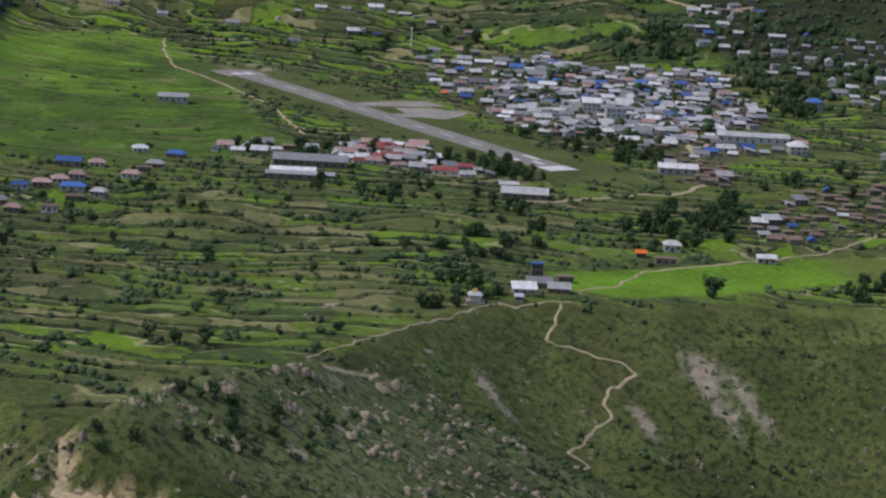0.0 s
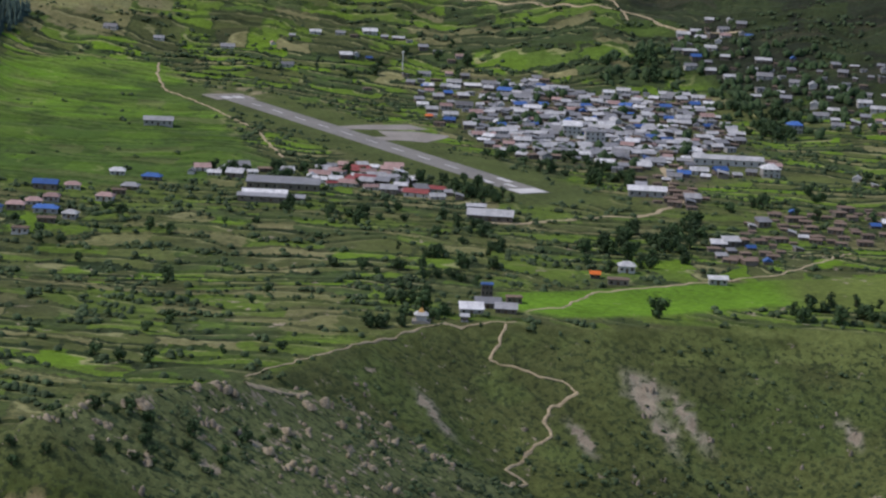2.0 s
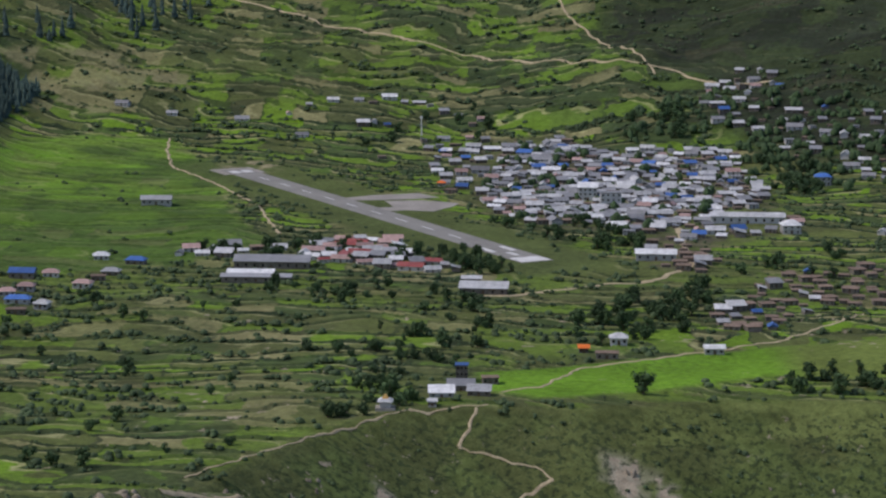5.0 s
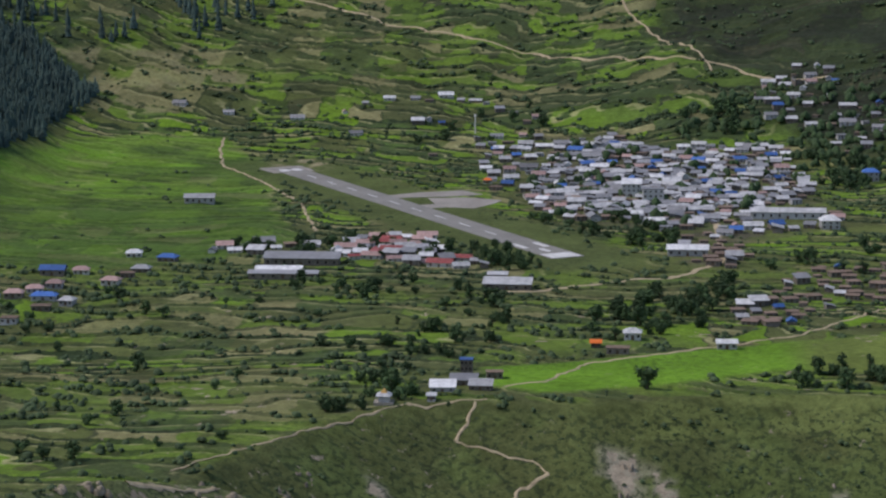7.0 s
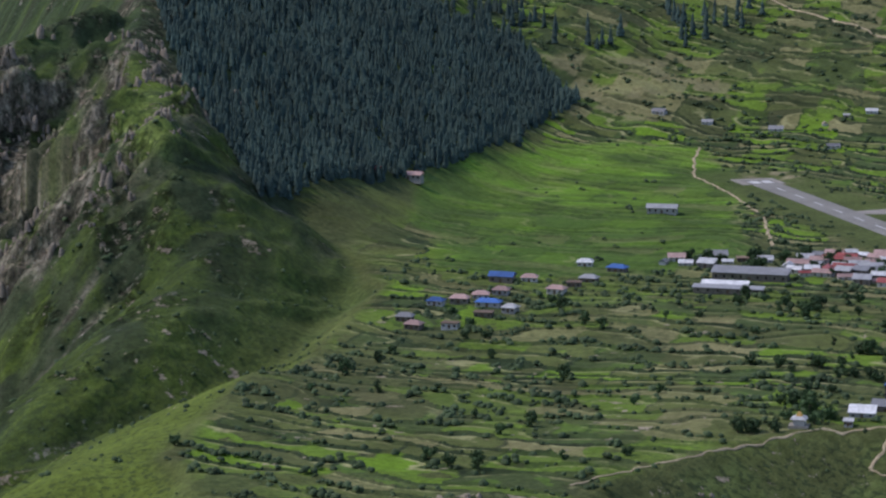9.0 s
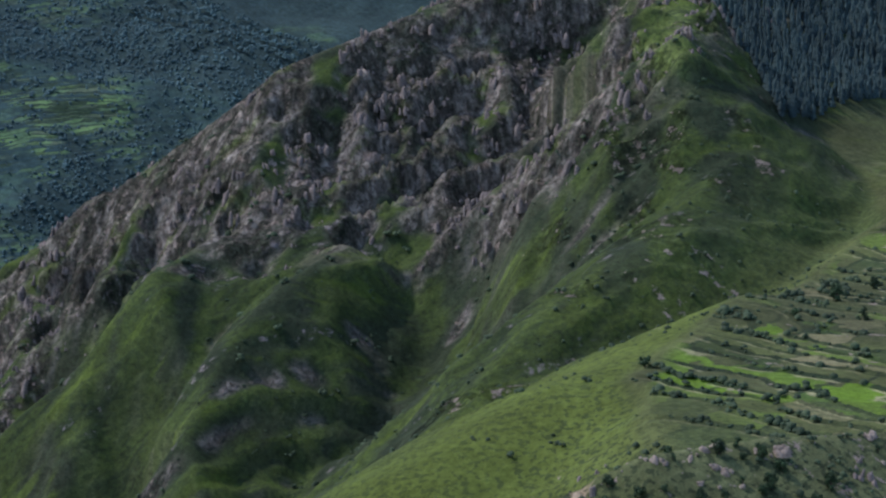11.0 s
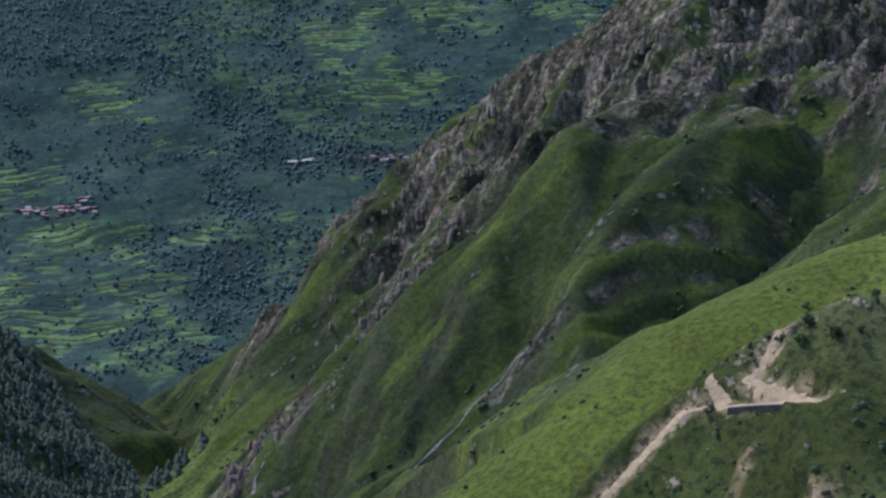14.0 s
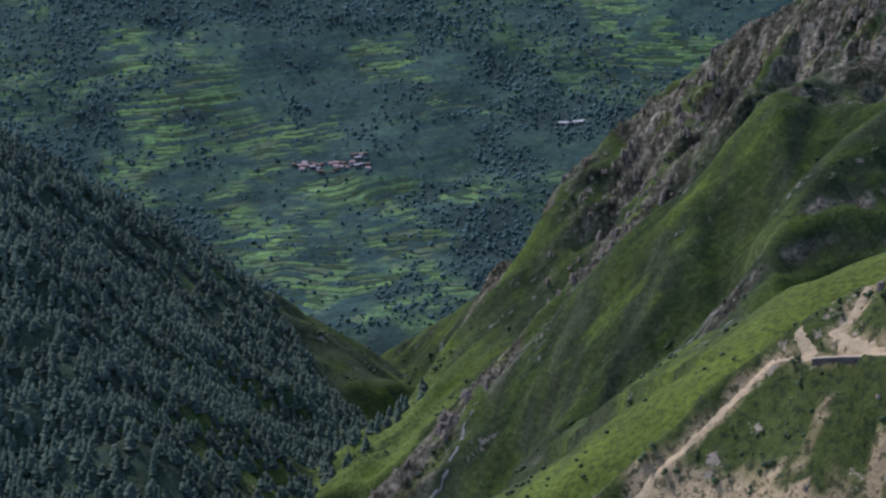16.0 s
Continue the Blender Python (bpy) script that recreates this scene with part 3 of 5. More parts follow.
    c = blend(c, (0.145, 0.165, 0.062), 0.85 * smooth(90, 60, knoll) * smooth(-650, -615, y) * bare * smooth(-440, -480, y))
    stony = np.maximum(stony, 0.42 * smooth(80, 50, knoll) * smooth(-640, -610, y) * smooth(-440, -480, y) * smooth(0.44, 0.54, fbm(x / 16, y / 12, 85, 3)))
    stony = np.maximum(stony, 0.5 * smooth(34, 8, knoll) * smooth(0.42, 0.56, fbm(x / 22, y / 22, 85, 3)) * smooth(-652, -634, y))
    c = blend(c, (0.125, 0.175, 0.036), 0.85 * smooth(150, 60, np.hypot(x + 815, (y + 330) * 1.2)) * smooth(20, 45, ribs))
    stony = np.maximum(stony, smooth(22, 8, np.hypot((x + 112) * 0.8, y + 644)) * smooth(-130, -118, x) * 0.55)
    stony = np.maximum(stony, 0.62 * rocky)
    stony = np.maximum(stony, 0.5 * smooth(0.56, 0.66, fbm(x / 24, y / 18, 92, 4)) * bare * smooth(-205, -235, x) * smooth(-420, -380, x) * smooth(-420, -360, y))
    stony = np.maximum(stony, 0.55 * on * smooth(0.60, 0.68, fbm(x / 14, y / 8, 86, 3)) * smooth(-90, -140, y))
    c = blend(c, (0.125, 0.172, 0.036), 0.9 * smooth(24, 10, along(SPUR_A[:2], x, y)[0] + 30 * (fbm(x / 12, y / 12, 99, 3) - 0.5)))
    loose = 5 * (fbm(x / 4, y / 4, 113, 3) - 0.5)
    bank = along([(a, b + 5, 0) for a, b, _ in LOWER_ROAD], x, y)[0] + 2.4 * loose * smooth(-9, 9, y + 690)
    spoil = np.maximum(smooth(3.6, 1.6, along(KNOLL_ROAD, x, y)[0] + loose), smooth(5.5, 2.5, bank))
    spoil = np.maximum(spoil, smooth(2, 0.6, np.abs(x + 91 + 0.15 * (y + 666) + 0.9 * loose)) * smooth(-682, -676, y) * smooth(-662, -665, y))
    spoil = np.maximum(spoil, smooth(5, 2, np.hypot(x + 63, (y + 675) * 0.6) + loose))
    c = blend(c, (0.43, 0.325, 0.18), 0.85 * spoil)
    stony = np.maximum(stony * smooth(0, 0.3, 1 - spoil), 0.3 * spoil)
    shut = np.maximum(smooth(4, -4, near_field), smooth(50, 30, run))
    tilled = on * (1 - shut) * (1 - 0.7 * smooth(6, -8, fields)) * (1 - 0.85 * scrub) * (1 - smooth(-235, -285, x) * smooth(420, 360, y))
    rough_ground = np.clip(0.9 * bare + 0.9 * scrub + 0.5 * wild * (1 - bare), 0, 1) * (1 - 0.35 * west)
    tilled = tilled * (1 - 0.8 * smooth(8, -4, edge_distance(TOWN, x, y))) * (1 - 0.4 * smooth(0.56, 0.42, fbm(x / 80, y / 50, 65, 3)) * smooth(40, -20, y)) * (1 - 0.3 * smooth(20, 80, q))
    c = blend(c, pale * (0.80, 0.80, 0.75), tan * 0.85)
    tilled = tilled * (1 - 0.85 * tan)
    return c, rows, np.stack([tilled, rough_ground, np.clip(stony, 0, 1)], -1)


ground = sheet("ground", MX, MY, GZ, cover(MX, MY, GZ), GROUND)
tagged(ground, "terraced green fields, grassy bluffs and rocky gorge slopes", "ground", kind="structure")

# the far side of the deep valley
FX, FY = np.meshgrid(spaced((-3400, -2700, 25), (-2700, -1300, 5.4), (-1300, -1100, 20)), spaced((-900, -300, 20), (-300, 1700, 6), (1700, 2700, 25)))
FU = -0.80 * FX + 0.60 * FY
FZ = -520 + 0.42 * (FU - 1700) + 90 * (fbm(FX / 420, FY / 420, 91, 4) - 0.5) + 26 * (fbm(FX / 90, FY / 90, 95, 4) - 0.5)
FZ = np.maximum(FZ, -900)
fg = FZ / 3.4 + 6 * fbm(FX / 170, FY / 170, 96, 3)
FZ = FZ + 3.4 * (smooth(0.72, 1.0, fg - np.floor(fg)) - (fg - np.floor(fg))) * 0.85


TERRACED = [[(-2475, 531), (-2207, 876), (-2085, 826), (-1908, 779), (-1907, 706), (-1907, 626), (-1798, 558), (-1757, 590), (-1736, 424), (-1890, 379), (-2028, 387), (-2104, 418), (-2212, 349)],
            [(-2252, 1228), (-1906, 1558), (-1842, 1300), (-1855, 1131), (-1998, 971), (-2162, 1038)], [(-2012, 787), (-1798, 977), (-1780, 860), (-1868, 739)], [(-2035, 627), (-1952, 657), (-1889, 625), (-1950, 553)]]
PATCH = fbm(FX / 45, FY / 45, 103, 4)
WOODED = smooth(-14, 22, np.minimum.reduce([edge_distance(p, FX, FY) for p in TERRACED]) + 90 * (PATCH - 0.5)) * (0.45 + 0.55 * smooth(0.40, 0.52, fbm(FX / 140, FY / 140, 107, 3)))
WOODED = np.maximum(WOODED, 0.7 * smooth(0.58, 0.66, PATCH))
WOODED = np.maximum(WOODED, smooth(10, -10, edge_distance([(-1937, 611), (-1871, 728), (-1788, 636), (-1729, 543), (-1782, 532), (-1858, 600)], FX, FY) + 60 * (PATCH - 0.5)))


def far_cover(x, y, z):
    """Woods and small terraces of the far valley side, greens blued for haze."""
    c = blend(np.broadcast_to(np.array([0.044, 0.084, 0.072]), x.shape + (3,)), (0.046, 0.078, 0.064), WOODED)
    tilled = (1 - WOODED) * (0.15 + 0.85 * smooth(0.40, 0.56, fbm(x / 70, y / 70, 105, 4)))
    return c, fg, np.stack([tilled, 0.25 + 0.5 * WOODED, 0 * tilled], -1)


far_side = sheet("backdrop", FX, FY, FZ, far_cover(FX, FY, FZ), HAZED_GROUND)
tagged(far_side, "distant hillside with small terraces and dark woods", "hillside", kind="structure")


# ---- helpers for things ----
def link_mesh(name, bm, mat, parent=None, label="", smooth_faces=False):
    mesh = bpy.data.meshes.new(name)
    bm.to_mesh(mesh), bm.free()
    mesh.materials.append(mat)
    if smooth_faces:
        mesh.polygons.foreach_set("use_smooth", [True] * len(mesh.polygons))
    ob = new(name, mesh)
    ob.parent = parent
    return tagged(ob, label)


part = link_mesh


def box(bm, x0, x1, y0, y1, z0, z1, taper=0.0):
    v = [bm.verts.new(p) for p in ((x0, y0, z0), (x1, y0, z0), (x1, y1, z0), (x0, y1, z0), (x0 + taper, y0 + taper, z1), (x1 - taper, y0 + taper, z1), (x1 - taper, y1 - taper, z1), (x0 + taper, y1 - taper, z1))]
    for f in ((3, 2, 1, 0), (4, 5, 6, 7), (0, 1, 5, 4), (1, 2, 6, 5), (2, 3, 7, 6), (3, 0, 4, 7)):
        bm.faces.new([v[k] for k in f])
    return v


def ribbon(name, points, width, mat, lift=0.35, thick=0.3, step=3.0, wobble=0.25, stray=0.0, label="", category="path", seed=0):
    """A lane laid over the ground along plan points."""
    rng = random.Random(seed)
    pts = [Vector(p) for p in points]
    line = []
    for a, b in zip(pts, pts[1:]):
        n = max(1, int((b - a).length / step))
        line += [a + (b - a) * (k / n) for k in range(n)]
    line.append(pts[-1])
    bm = bmesh.new()
    rows = []
    for k, p in enumerate(line):
        way = (line[min(k + 1, len(line) - 1)] - line[max(k - 1, 0)]).normalized()
        side = Vector((-way.y, way.x)) * width / 2
        mid = p + side * rng.uniform(-wobble, wobble) + side.normalized() * stray * 0.5 * (math.sin(k * 0.8 + seed) + math.sin(k * 1.9))
        row = []
        for s in (-1.0, -0.4, 0.4, 1.0):
            e = mid + side * s * (1 + rng.uniform(-wobble, wobble))
            row.append(bm.verts.new((e.x, e.y, ground_z(e.x, e.y) + lift - (thick if abs(s) == 1 else 0))))
        rows.append(row)
    for a, b in zip(rows, rows[1:]):
        for k in range(3):
            bm.faces.new((a[k], a[k + 1], b[k + 1], b[k]))
    bmesh.ops.recalc_face_normals(bm, faces=bm.faces)
    ob = link_mesh(name, bm, mat, smooth_faces=True)
    return tagged(ob, label, category, kind="structure")


# ---- the airstrip ----
A, B = Vector((*RUNWAY_A, 0)), Vector((*RUNWAY_B, 0))
way = (B - A).normalized()
turn = math.degrees(math.atan2(way.y, way.x))
LENGTH, WIDE = (B - A).length, 18.5


def strip_box(bm, u0, u1, v0, v1, z0, z1):
    """A slab on the runway: u along it from its far end, v across it."""
    side = Vector((-way.y, way.x, 0))
    low = [A + way * u + side * v for u, v in ((u0, v0), (u1, v0), (u1, v1), (u0, v1))]
    a = [bm.verts.new((p.x, p.y, z0)) for p in low]
    b = [bm.verts.new((p.x, p.y, z1)) for p in low]
    for k in range(4):
        bm.faces.new((a[k], a[(k + 1) % 4], b[(k + 1) % 4], b[k]))
    bm.faces.new(b)


runway = tagged(new("runway"), "grey asphalt airstrip with white painted markings", "runway", kind="structure")
bm = bmesh.new()
strip_box(bm, 0, LENGTH, -WIDE / 2, WIDE / 2, -0.4, 0.18)
part("paving", bm, TARMAC, runway)
bm = bmesh.new()
strip_box(bm, -6, 20, -15, 13, -0.4, 0.14)
part("turning_pad", bm, CONCRETE, runway, "pale concrete turning pad")
for u0, u1, v0, v1 in ((LENGTH - 14, LENGTH - 1, -WIDE / 2 + 1, WIDE / 2 - 1), (6, 16, -7, -1), (6, 16, 1, 7), (LENGTH - 48, LENGTH - 34, 4.2, 7.4), (LENGTH - 48, LENGTH - 34, -7.4, -4.2), (LENGTH - 30, LENGTH - 20, -1.5, 1.5)):
    bm = bmesh.new()
    strip_box(bm, u0, u1, v0, v1, 0.1, 0.22)
    part("marking", bm, PAINT, runway, "white paint")
for k in range(9):
    bm = bmesh.new()
    strip_box(bm, 40 + k * 31, 54 + k * 31, -0.45, 0.45, 0.1, 0.22)
    part("centre_dash", bm, PAINT, runway, "white paint")
apron = tagged(new("apron"), "dusty concrete aircraft apron beside the airstrip", "apron", kind="structure")
for name, outline in (("slab", [(-9, 203), (12, 207), (34, 196), (31, 184), (20, 164), (4, 168), (-3, 180)]), ("taxiway", [(-38, 206), (-33, 214), (-17, 226), (9, 236), (22, 219), (8, 212), (-26, 204)]),
                      ("taxiway", [(-22, 172), (-3, 180), (4, 168), (-14, 159)])):
    bm = bmesh.new()
    a = [bm.verts.new((x, y, 0.16 if name == "slab" else 0.12)) for x, y in outline]
    b = [bm.verts.new((x, y, -0.4)) for x, y in outline]
    bm.faces.new(a)
    for k in range(len(a)):
        bm.faces.new((a[k], b[k], b[(k + 1) % len(a)], a[(k + 1) % len(a)]))
    bmesh.ops.recalc_face_normals(bm, faces=bm.faces)
    part(name, bm, CONCRETE, apron)


# ---- buildings ----
def house(label, w, d, h, wall_mat, roof_mat, style="lean", storeys=1, category="house", windows=3, framed=False):
    """A building with its parts round the origin; its front looks to -y."""
    ob = tagged(new("house" if category == "house" else category.replace(" ", "_")), label, category)
    bm = bmesh.new()
    box(bm, -w / 2, w / 2, -d / 2, d / 2, -2.2, h, 0.12)
    part("wall", bm, wall_mat, ob)
    bm = bmesh.new()
    e = 0.55
    if style == "gable":
        for s in (-1, 1):
            lo, hi, mid = s * (d / 2 + e), 0.0, h + 0.33 * d
            v = [(-w / 2 - e, lo, h - 0.1), (w / 2 + e, lo, h - 0.1), (w / 2 + e, hi, mid), (-w / 2 - e, hi, mid)]
            a = [bm.verts.new(p) for p in v]
            b = [bm.verts.new((p[0], p[1], p[2] + 0.16)) for p in v]
            for k in range(4):
                bm.faces.new((a[k], a[(k + 1) % 4], b[(k + 1) % 4], b[k]))
            bm.faces.new(b), bm.faces.new(a[::-1])
        for s in (-1, 1):
            bm.faces.new([bm.verts.new(p) for p in ((s * (w / 2 - 0.1), -d / 2, h), (s * (w / 2 - 0.1), d / 2, h), (s * (w / 2 - 0.1), 0, h + 0.33 * d))])
    elif style == "flat":
        box(bm, -w / 2 - 0.35, w / 2 + 0.35, -d / 2 - 0.35, d / 2 + 0.35, h, h + 0.35)
    elif style == "hip":
        box(bm, -w / 2 - e, w / 2 + e, -d / 2 - e, d / 2 + e, h - 0.05, h + 0.12)
        v = box(bm, -w / 2 - e, w / 2 + e, -d / 2 - e, d / 2 + e, h + 0.12, h + 0.12 + 0.28 * d)
        for k, (x, y) in zip(range(4, 8), ((-w / 2 + d * 0.35, -0.15), (w / 2 - d * 0.35, -0.15), (w / 2 - d * 0.35, 0.15), (-w / 2 + d * 0.35, 0.15))):
            v[k].co.x, v[k].co.y = x, y
    else:
        v = [(-w / 2 - e, -d / 2 - e, h + 0.1), (w / 2 + e, -d / 2 - e, h + 0.1), (w / 2 + e, d / 2 + e, h + 0.1 + 0.27 * d), (-w / 2 - e, d / 2 + e, h + 0.1 + 0.27 * d)]
        a = [bm.verts.new(p) for p in v]
        b = [bm.verts.new((p[0], p[1], p[2] + 0.18)) for p in v]
        for k in range(4):
            bm.faces.new((a[k], a[(k + 1) % 4], b[(k + 1) % 4], b[k]))
        bm.faces.new(b), bm.faces.new(a[::-1])
        box(bm, -w / 2 + 0.1, w / 2 - 0.1, d / 2 - 0.3, d / 2 - 0.05, h, h + 0.25 * d)
    bmesh.ops.recalc_face_normals(bm, faces=bm.faces)
    part("roof", bm, roof_mat, ob)
    for floor in range(storeys):
        z0 = floor * (h / storeys) + h / storeys * 0.34
        for k in range(windows):
            if floor == 0 and k == windows // 2:
                continue
            x = (k - (windows - 1) / 2) * w / windows
            bm = bmesh.new()
            box(bm, x - 0.55, x + 0.55, -d / 2 - 0.05, -d / 2 + 0.3, z0, z0 + h / storeys * 0.42)
            if framed:
                pane = bmesh.new()
                box(pane, x - 0.42, x + 0.42, -d / 2 - 0.09, -d / 2 + 0.2, z0 + 0.1, z0 + h / storeys * 0.42 - 0.1)
                part("pane", pane, GLASS, part("window", bm, WOOD, ob, "timber-framed window"), "dark glass pane")
            else:
                part("window", bm, GLASS, ob, "dark glazed window")
    bm = bmesh.new()
    box(bm, -0.6, 0.6, -d / 2 - 0.05, -d / 2 + 0.3, 0.0, min(2.0, h * 0.75))
    part("door", bm, WOOD, ob, "dark timber door")
    return ob


SCATTER = random.Random(11)
TAKEN = []


def free_spot(x, y, gap):
    return all((x - a) ** 2 + ((y - b) * 0.8) ** 2 > (gap + g) ** 2 / 4 for a, b, g in TAKEN)


def put(ob, x, y, turn_by=0.0, gap=10.0, first=False, size=1.0):
    """The thing itself, or a copy of it, on the ground."""
    TAKEN.append((x, y, gap))
    m = pose(x, y, ground_z(x, y), 0, 0, turn_by)
    made = ob if first else copy_thing(ob, m)
    made.matrix_basis = m @ Matrix.Diagonal((size, size, size, 1))
    return made


# single buildings that stand out
for label, w, d, h, wall_mat, roof_mat, style, storeys, windows, x, y, angle in (
        ("long grey tin-roofed shed alone in the fields", 17, 6, 3.2, WALL, TIN, "gable", 1, 5, -138, 181, 3),
        ("wide hall with a pale tin roof below the runway", 22, 7.5, 2.8, STONE_WALL, WHITE_TIN, "lean", 1, 5, 50, -86, -4),
        ("small pale shed behind the wide hall", 9, 3.6, 2.4, STONE_WALL, WHITE_TIN, "lean", 1, 3, 44, -58, 0),
        ("long hall with a grey tin roof", 37, 8, 3.6, STONE_WALL, TIN, "lean", 1, 9, -54, -18, -2),
        ("low white school block with a tin roof", 22, 4.4, 2.5, WALL, WHITE_TIN, "lean", 1, 7, -62, -44, 0),
        ("low long block with a dusty tin roof", 33, 3.8, 2.3, STONE_WALL, TIN, "lean", 1, 7, -58, -58, -1),
        ("long blue tin-roofed barn at the village edge", 12, 6, 3.2, STONE_WALL, BLUE_TIN, "gable", 1, 3, -171, -48, -3),
        ("white house with a blue hipped roof on the hill", 9, 7, 5.4, WALL, BLUE_TIN, "hip", 2, 3, 248, 251, 5),
        ("low shed with an orange tarpaulin roof near the apron", 4.5, 4, 2.2, WALL, ORANGE, "hip", 1, 3, 22, 266, 0),
        ("hut with an orange tarpaulin cover beside the bright field", 4, 3.4, 2.0, STONE_WALL, ORANGE, "gable", 1, 3, 92, -217, 0),
        ("long flat-roofed stone hut beside the bright field", 9, 5, 2.6, STONE_WALL, MUD_ROOF, "flat", 1, 3, 101, -232, -4),
        ("small white tin-roofed hut in the bright field", 8, 4, 2.6, WALL, WHITE_TIN, "gable", 1, 3, 145, -222, 2),
        ("white hut with a pale roof among the trees", 7, 6, 3.0, WALL, WHITE_TIN, "hip", 1, 3, 107, -202, 0),
        ("long pale market hall in the town", 40, 6, 3.6, WALL, WHITE_TIN, "lean", 1, 9, 192, 128, -3),
        ("square white house with a pale hipped roof", 10, 9, 4.6, WALL, WHITE_TIN, "hip", 2, 3, 212, 98, 4),
        ("long pale shed at the road into the town", 20, 6, 3.2, WALL, WHITE_TIN, "lean", 1, 5, 135, 8, -2),
        ("pale pink tin-roofed barrack at the forest foot", 16, 5, 3.0, WALL, PINK_TIN, "gable", 1, 5, -290, 186, -8),
        ("stone hut with a red tin roof at the forest foot", 8, 5, 3.0, STONE_WALL, RED_TIN, "gable", 1, 3, -303, 158, -5),
        ("white three-storey house in the town", 12, 8, 8.0, WALL, TIN, "flat", 3, 4, 120, 190, 2),
        ("white three-storey guest house with a grey roof", 11, 8, 7.6, WALL, WHITE_TIN, "lean", 3, 4, 108, 214, -3)):
    put(house(label, w, d, h, wall_mat, roof_mat, style, storeys, windows=windows, framed=True), x, y, angle, max(w, d), first=True)

# the farmstead on the brink
for label, w, d, h, wall_mat, roof_mat, style, storeys, x, y, angle in (
        ("farmhouse with a broad pale tin roof on the brink", 12, 8, 2.4, WALL, WHITE_TIN, "lean", 1, 36, -312, 2),
        ("farm wing with a pale tin roof on the brink", 11, 7, 2.4, STONE_WALL, WHITE_TIN, "lean", 1, 50, -308, -3),
        ("farm wing with a grey tin roof behind the farmhouse", 13, 7, 2.8, STONE_WALL, TIN, "lean", 1, 43, -298, 0),
        ("narrow three-storey tower house with a blue roof", 6, 6, 9.0, STONE_WALL, BLUE_TIN, "flat", 3, 43, -281, 0),
        ("stone barn with a flat mud roof by the field", 8, 6, 3.4, STONE_WALL, MUD_ROOF, "flat", 1, 54, -286, 6),
        ("tiny white outhouse on the brink", 4, 3, 2.2, WALL, WHITE_TIN, "lean", 1, 33, -328, 0)):
    put(house(label, w, d, h, wall_mat, roof_mat, style, storeys, framed=True), x, y, angle, max(w, d), first=True, size=0.78)

# shrine with a tiered roof at the path's end
shrine = tagged(new("shrine"), "small white shrine with an ochre tiered roof", "shrine")
bm = bmesh.new()
box(bm, -4.5, 4.5, -3.5, 3.5, -2, 1.2)
part("plinth", bm, CONCRETE, shrine)
bm = bmesh.new()
box(bm, -2.6, 2.6, -2.6, 2.6, 1.2, 4.0)
part("body", bm, WALL, shrine)
bm = bmesh.new()
box(bm, -3.6, 3.6, -3.6, 3.6, 4.0, 5.2, 1.6)
part("lower_roof", bm, WHITE_TIN, shrine, "pale roof tier")
bm = bmesh.new()
box(bm, -1.5, 1.5, -1.5, 1.5, 5.2, 7.0, 1.0)
part("finial", bm, OCHRE, shrine, "ochre finial")
put(shrine, 16, -333, 0, 9, first=True, size=0.8)

# radio mast
mast = tagged(new("radio_mast"), "slim white radio mast above the houses", "mast")
bm = bmesh.new()
bmesh.ops.create_cone(bm, segments=8, radius1=0.55, radius2=0.3, depth=14, matrix=Matrix.Translation((0, 0, 6)), cap_ends=True)
part("pole", bm, PAINT, mast)
bm = bmesh.new()
bmesh.ops.create_cone(bm, segments=10, radius1=0.8, radius2=0.8, depth=1.6, matrix=Matrix.Translation((0, 0, 12)), cap_ends=True)
part("aerial", bm, PAINT, mast)
put(mast, 4, 450, 0, 3, first=True)

# left village
VILLAGE = ((-187, -108, BLUE_TIN, WALL, 8), (-178, -99, PINK_TIN, STONE_WALL, 9), (-171, -87, PINK_TIN, WALL, 8), (-164, -76, PINK_TIN, WALL, 8), (-163, -103, BLUE_TIN, WALL, 12), (-192, -141, TIN, STONE_WALL, 8), (-184, -153, PINK_TIN, STONE_WALL, 8),
           (-168, -149, MUD_ROOF, WALL, 8), (-160, -122, MUD_ROOF, STONE_WALL, 9), (-158, -45, PINK_TIN, WALL, 8), (-139, -67, PINK_TIN, WALL, 9), (-130, -38, TIN, STONE_WALL, 9), (-122, -10, BLUE_TIN, STONE_WALL, 10), (-141, 1, WHITE_TIN, WALL, 8), (-134, -52, MUD_ROOF, STONE_WALL, 7), (-150, -112, WHITE_TIN, WALL, 7))
TINT = {BLUE_TIN: "blue tin", PINK_TIN: "faded pink tin", TIN: "grey tin", WHITE_TIN: "pale tin", MUD_ROOF: "flat mud", RED_TIN: "red tin"}
for x, y, roof_mat, wall_mat, w in VILLAGE:
    w *= 0.95
    label = f"{'white' if wall_mat is WALL else 'stone'} village house with a {TINT[roof_mat]} roof on terraced land"
    tagged(put(house(label, w, 5.6, 2.3, wall_mat, roof_mat, "flat" if roof_mat is MUD_ROOF else "hip", 1, framed=True), x, y, SCATTER.uniform(-12, 12), w, first=True), group="village houses on the terraces")

# houses of the town, one of each kind and then copies
KINDS = []
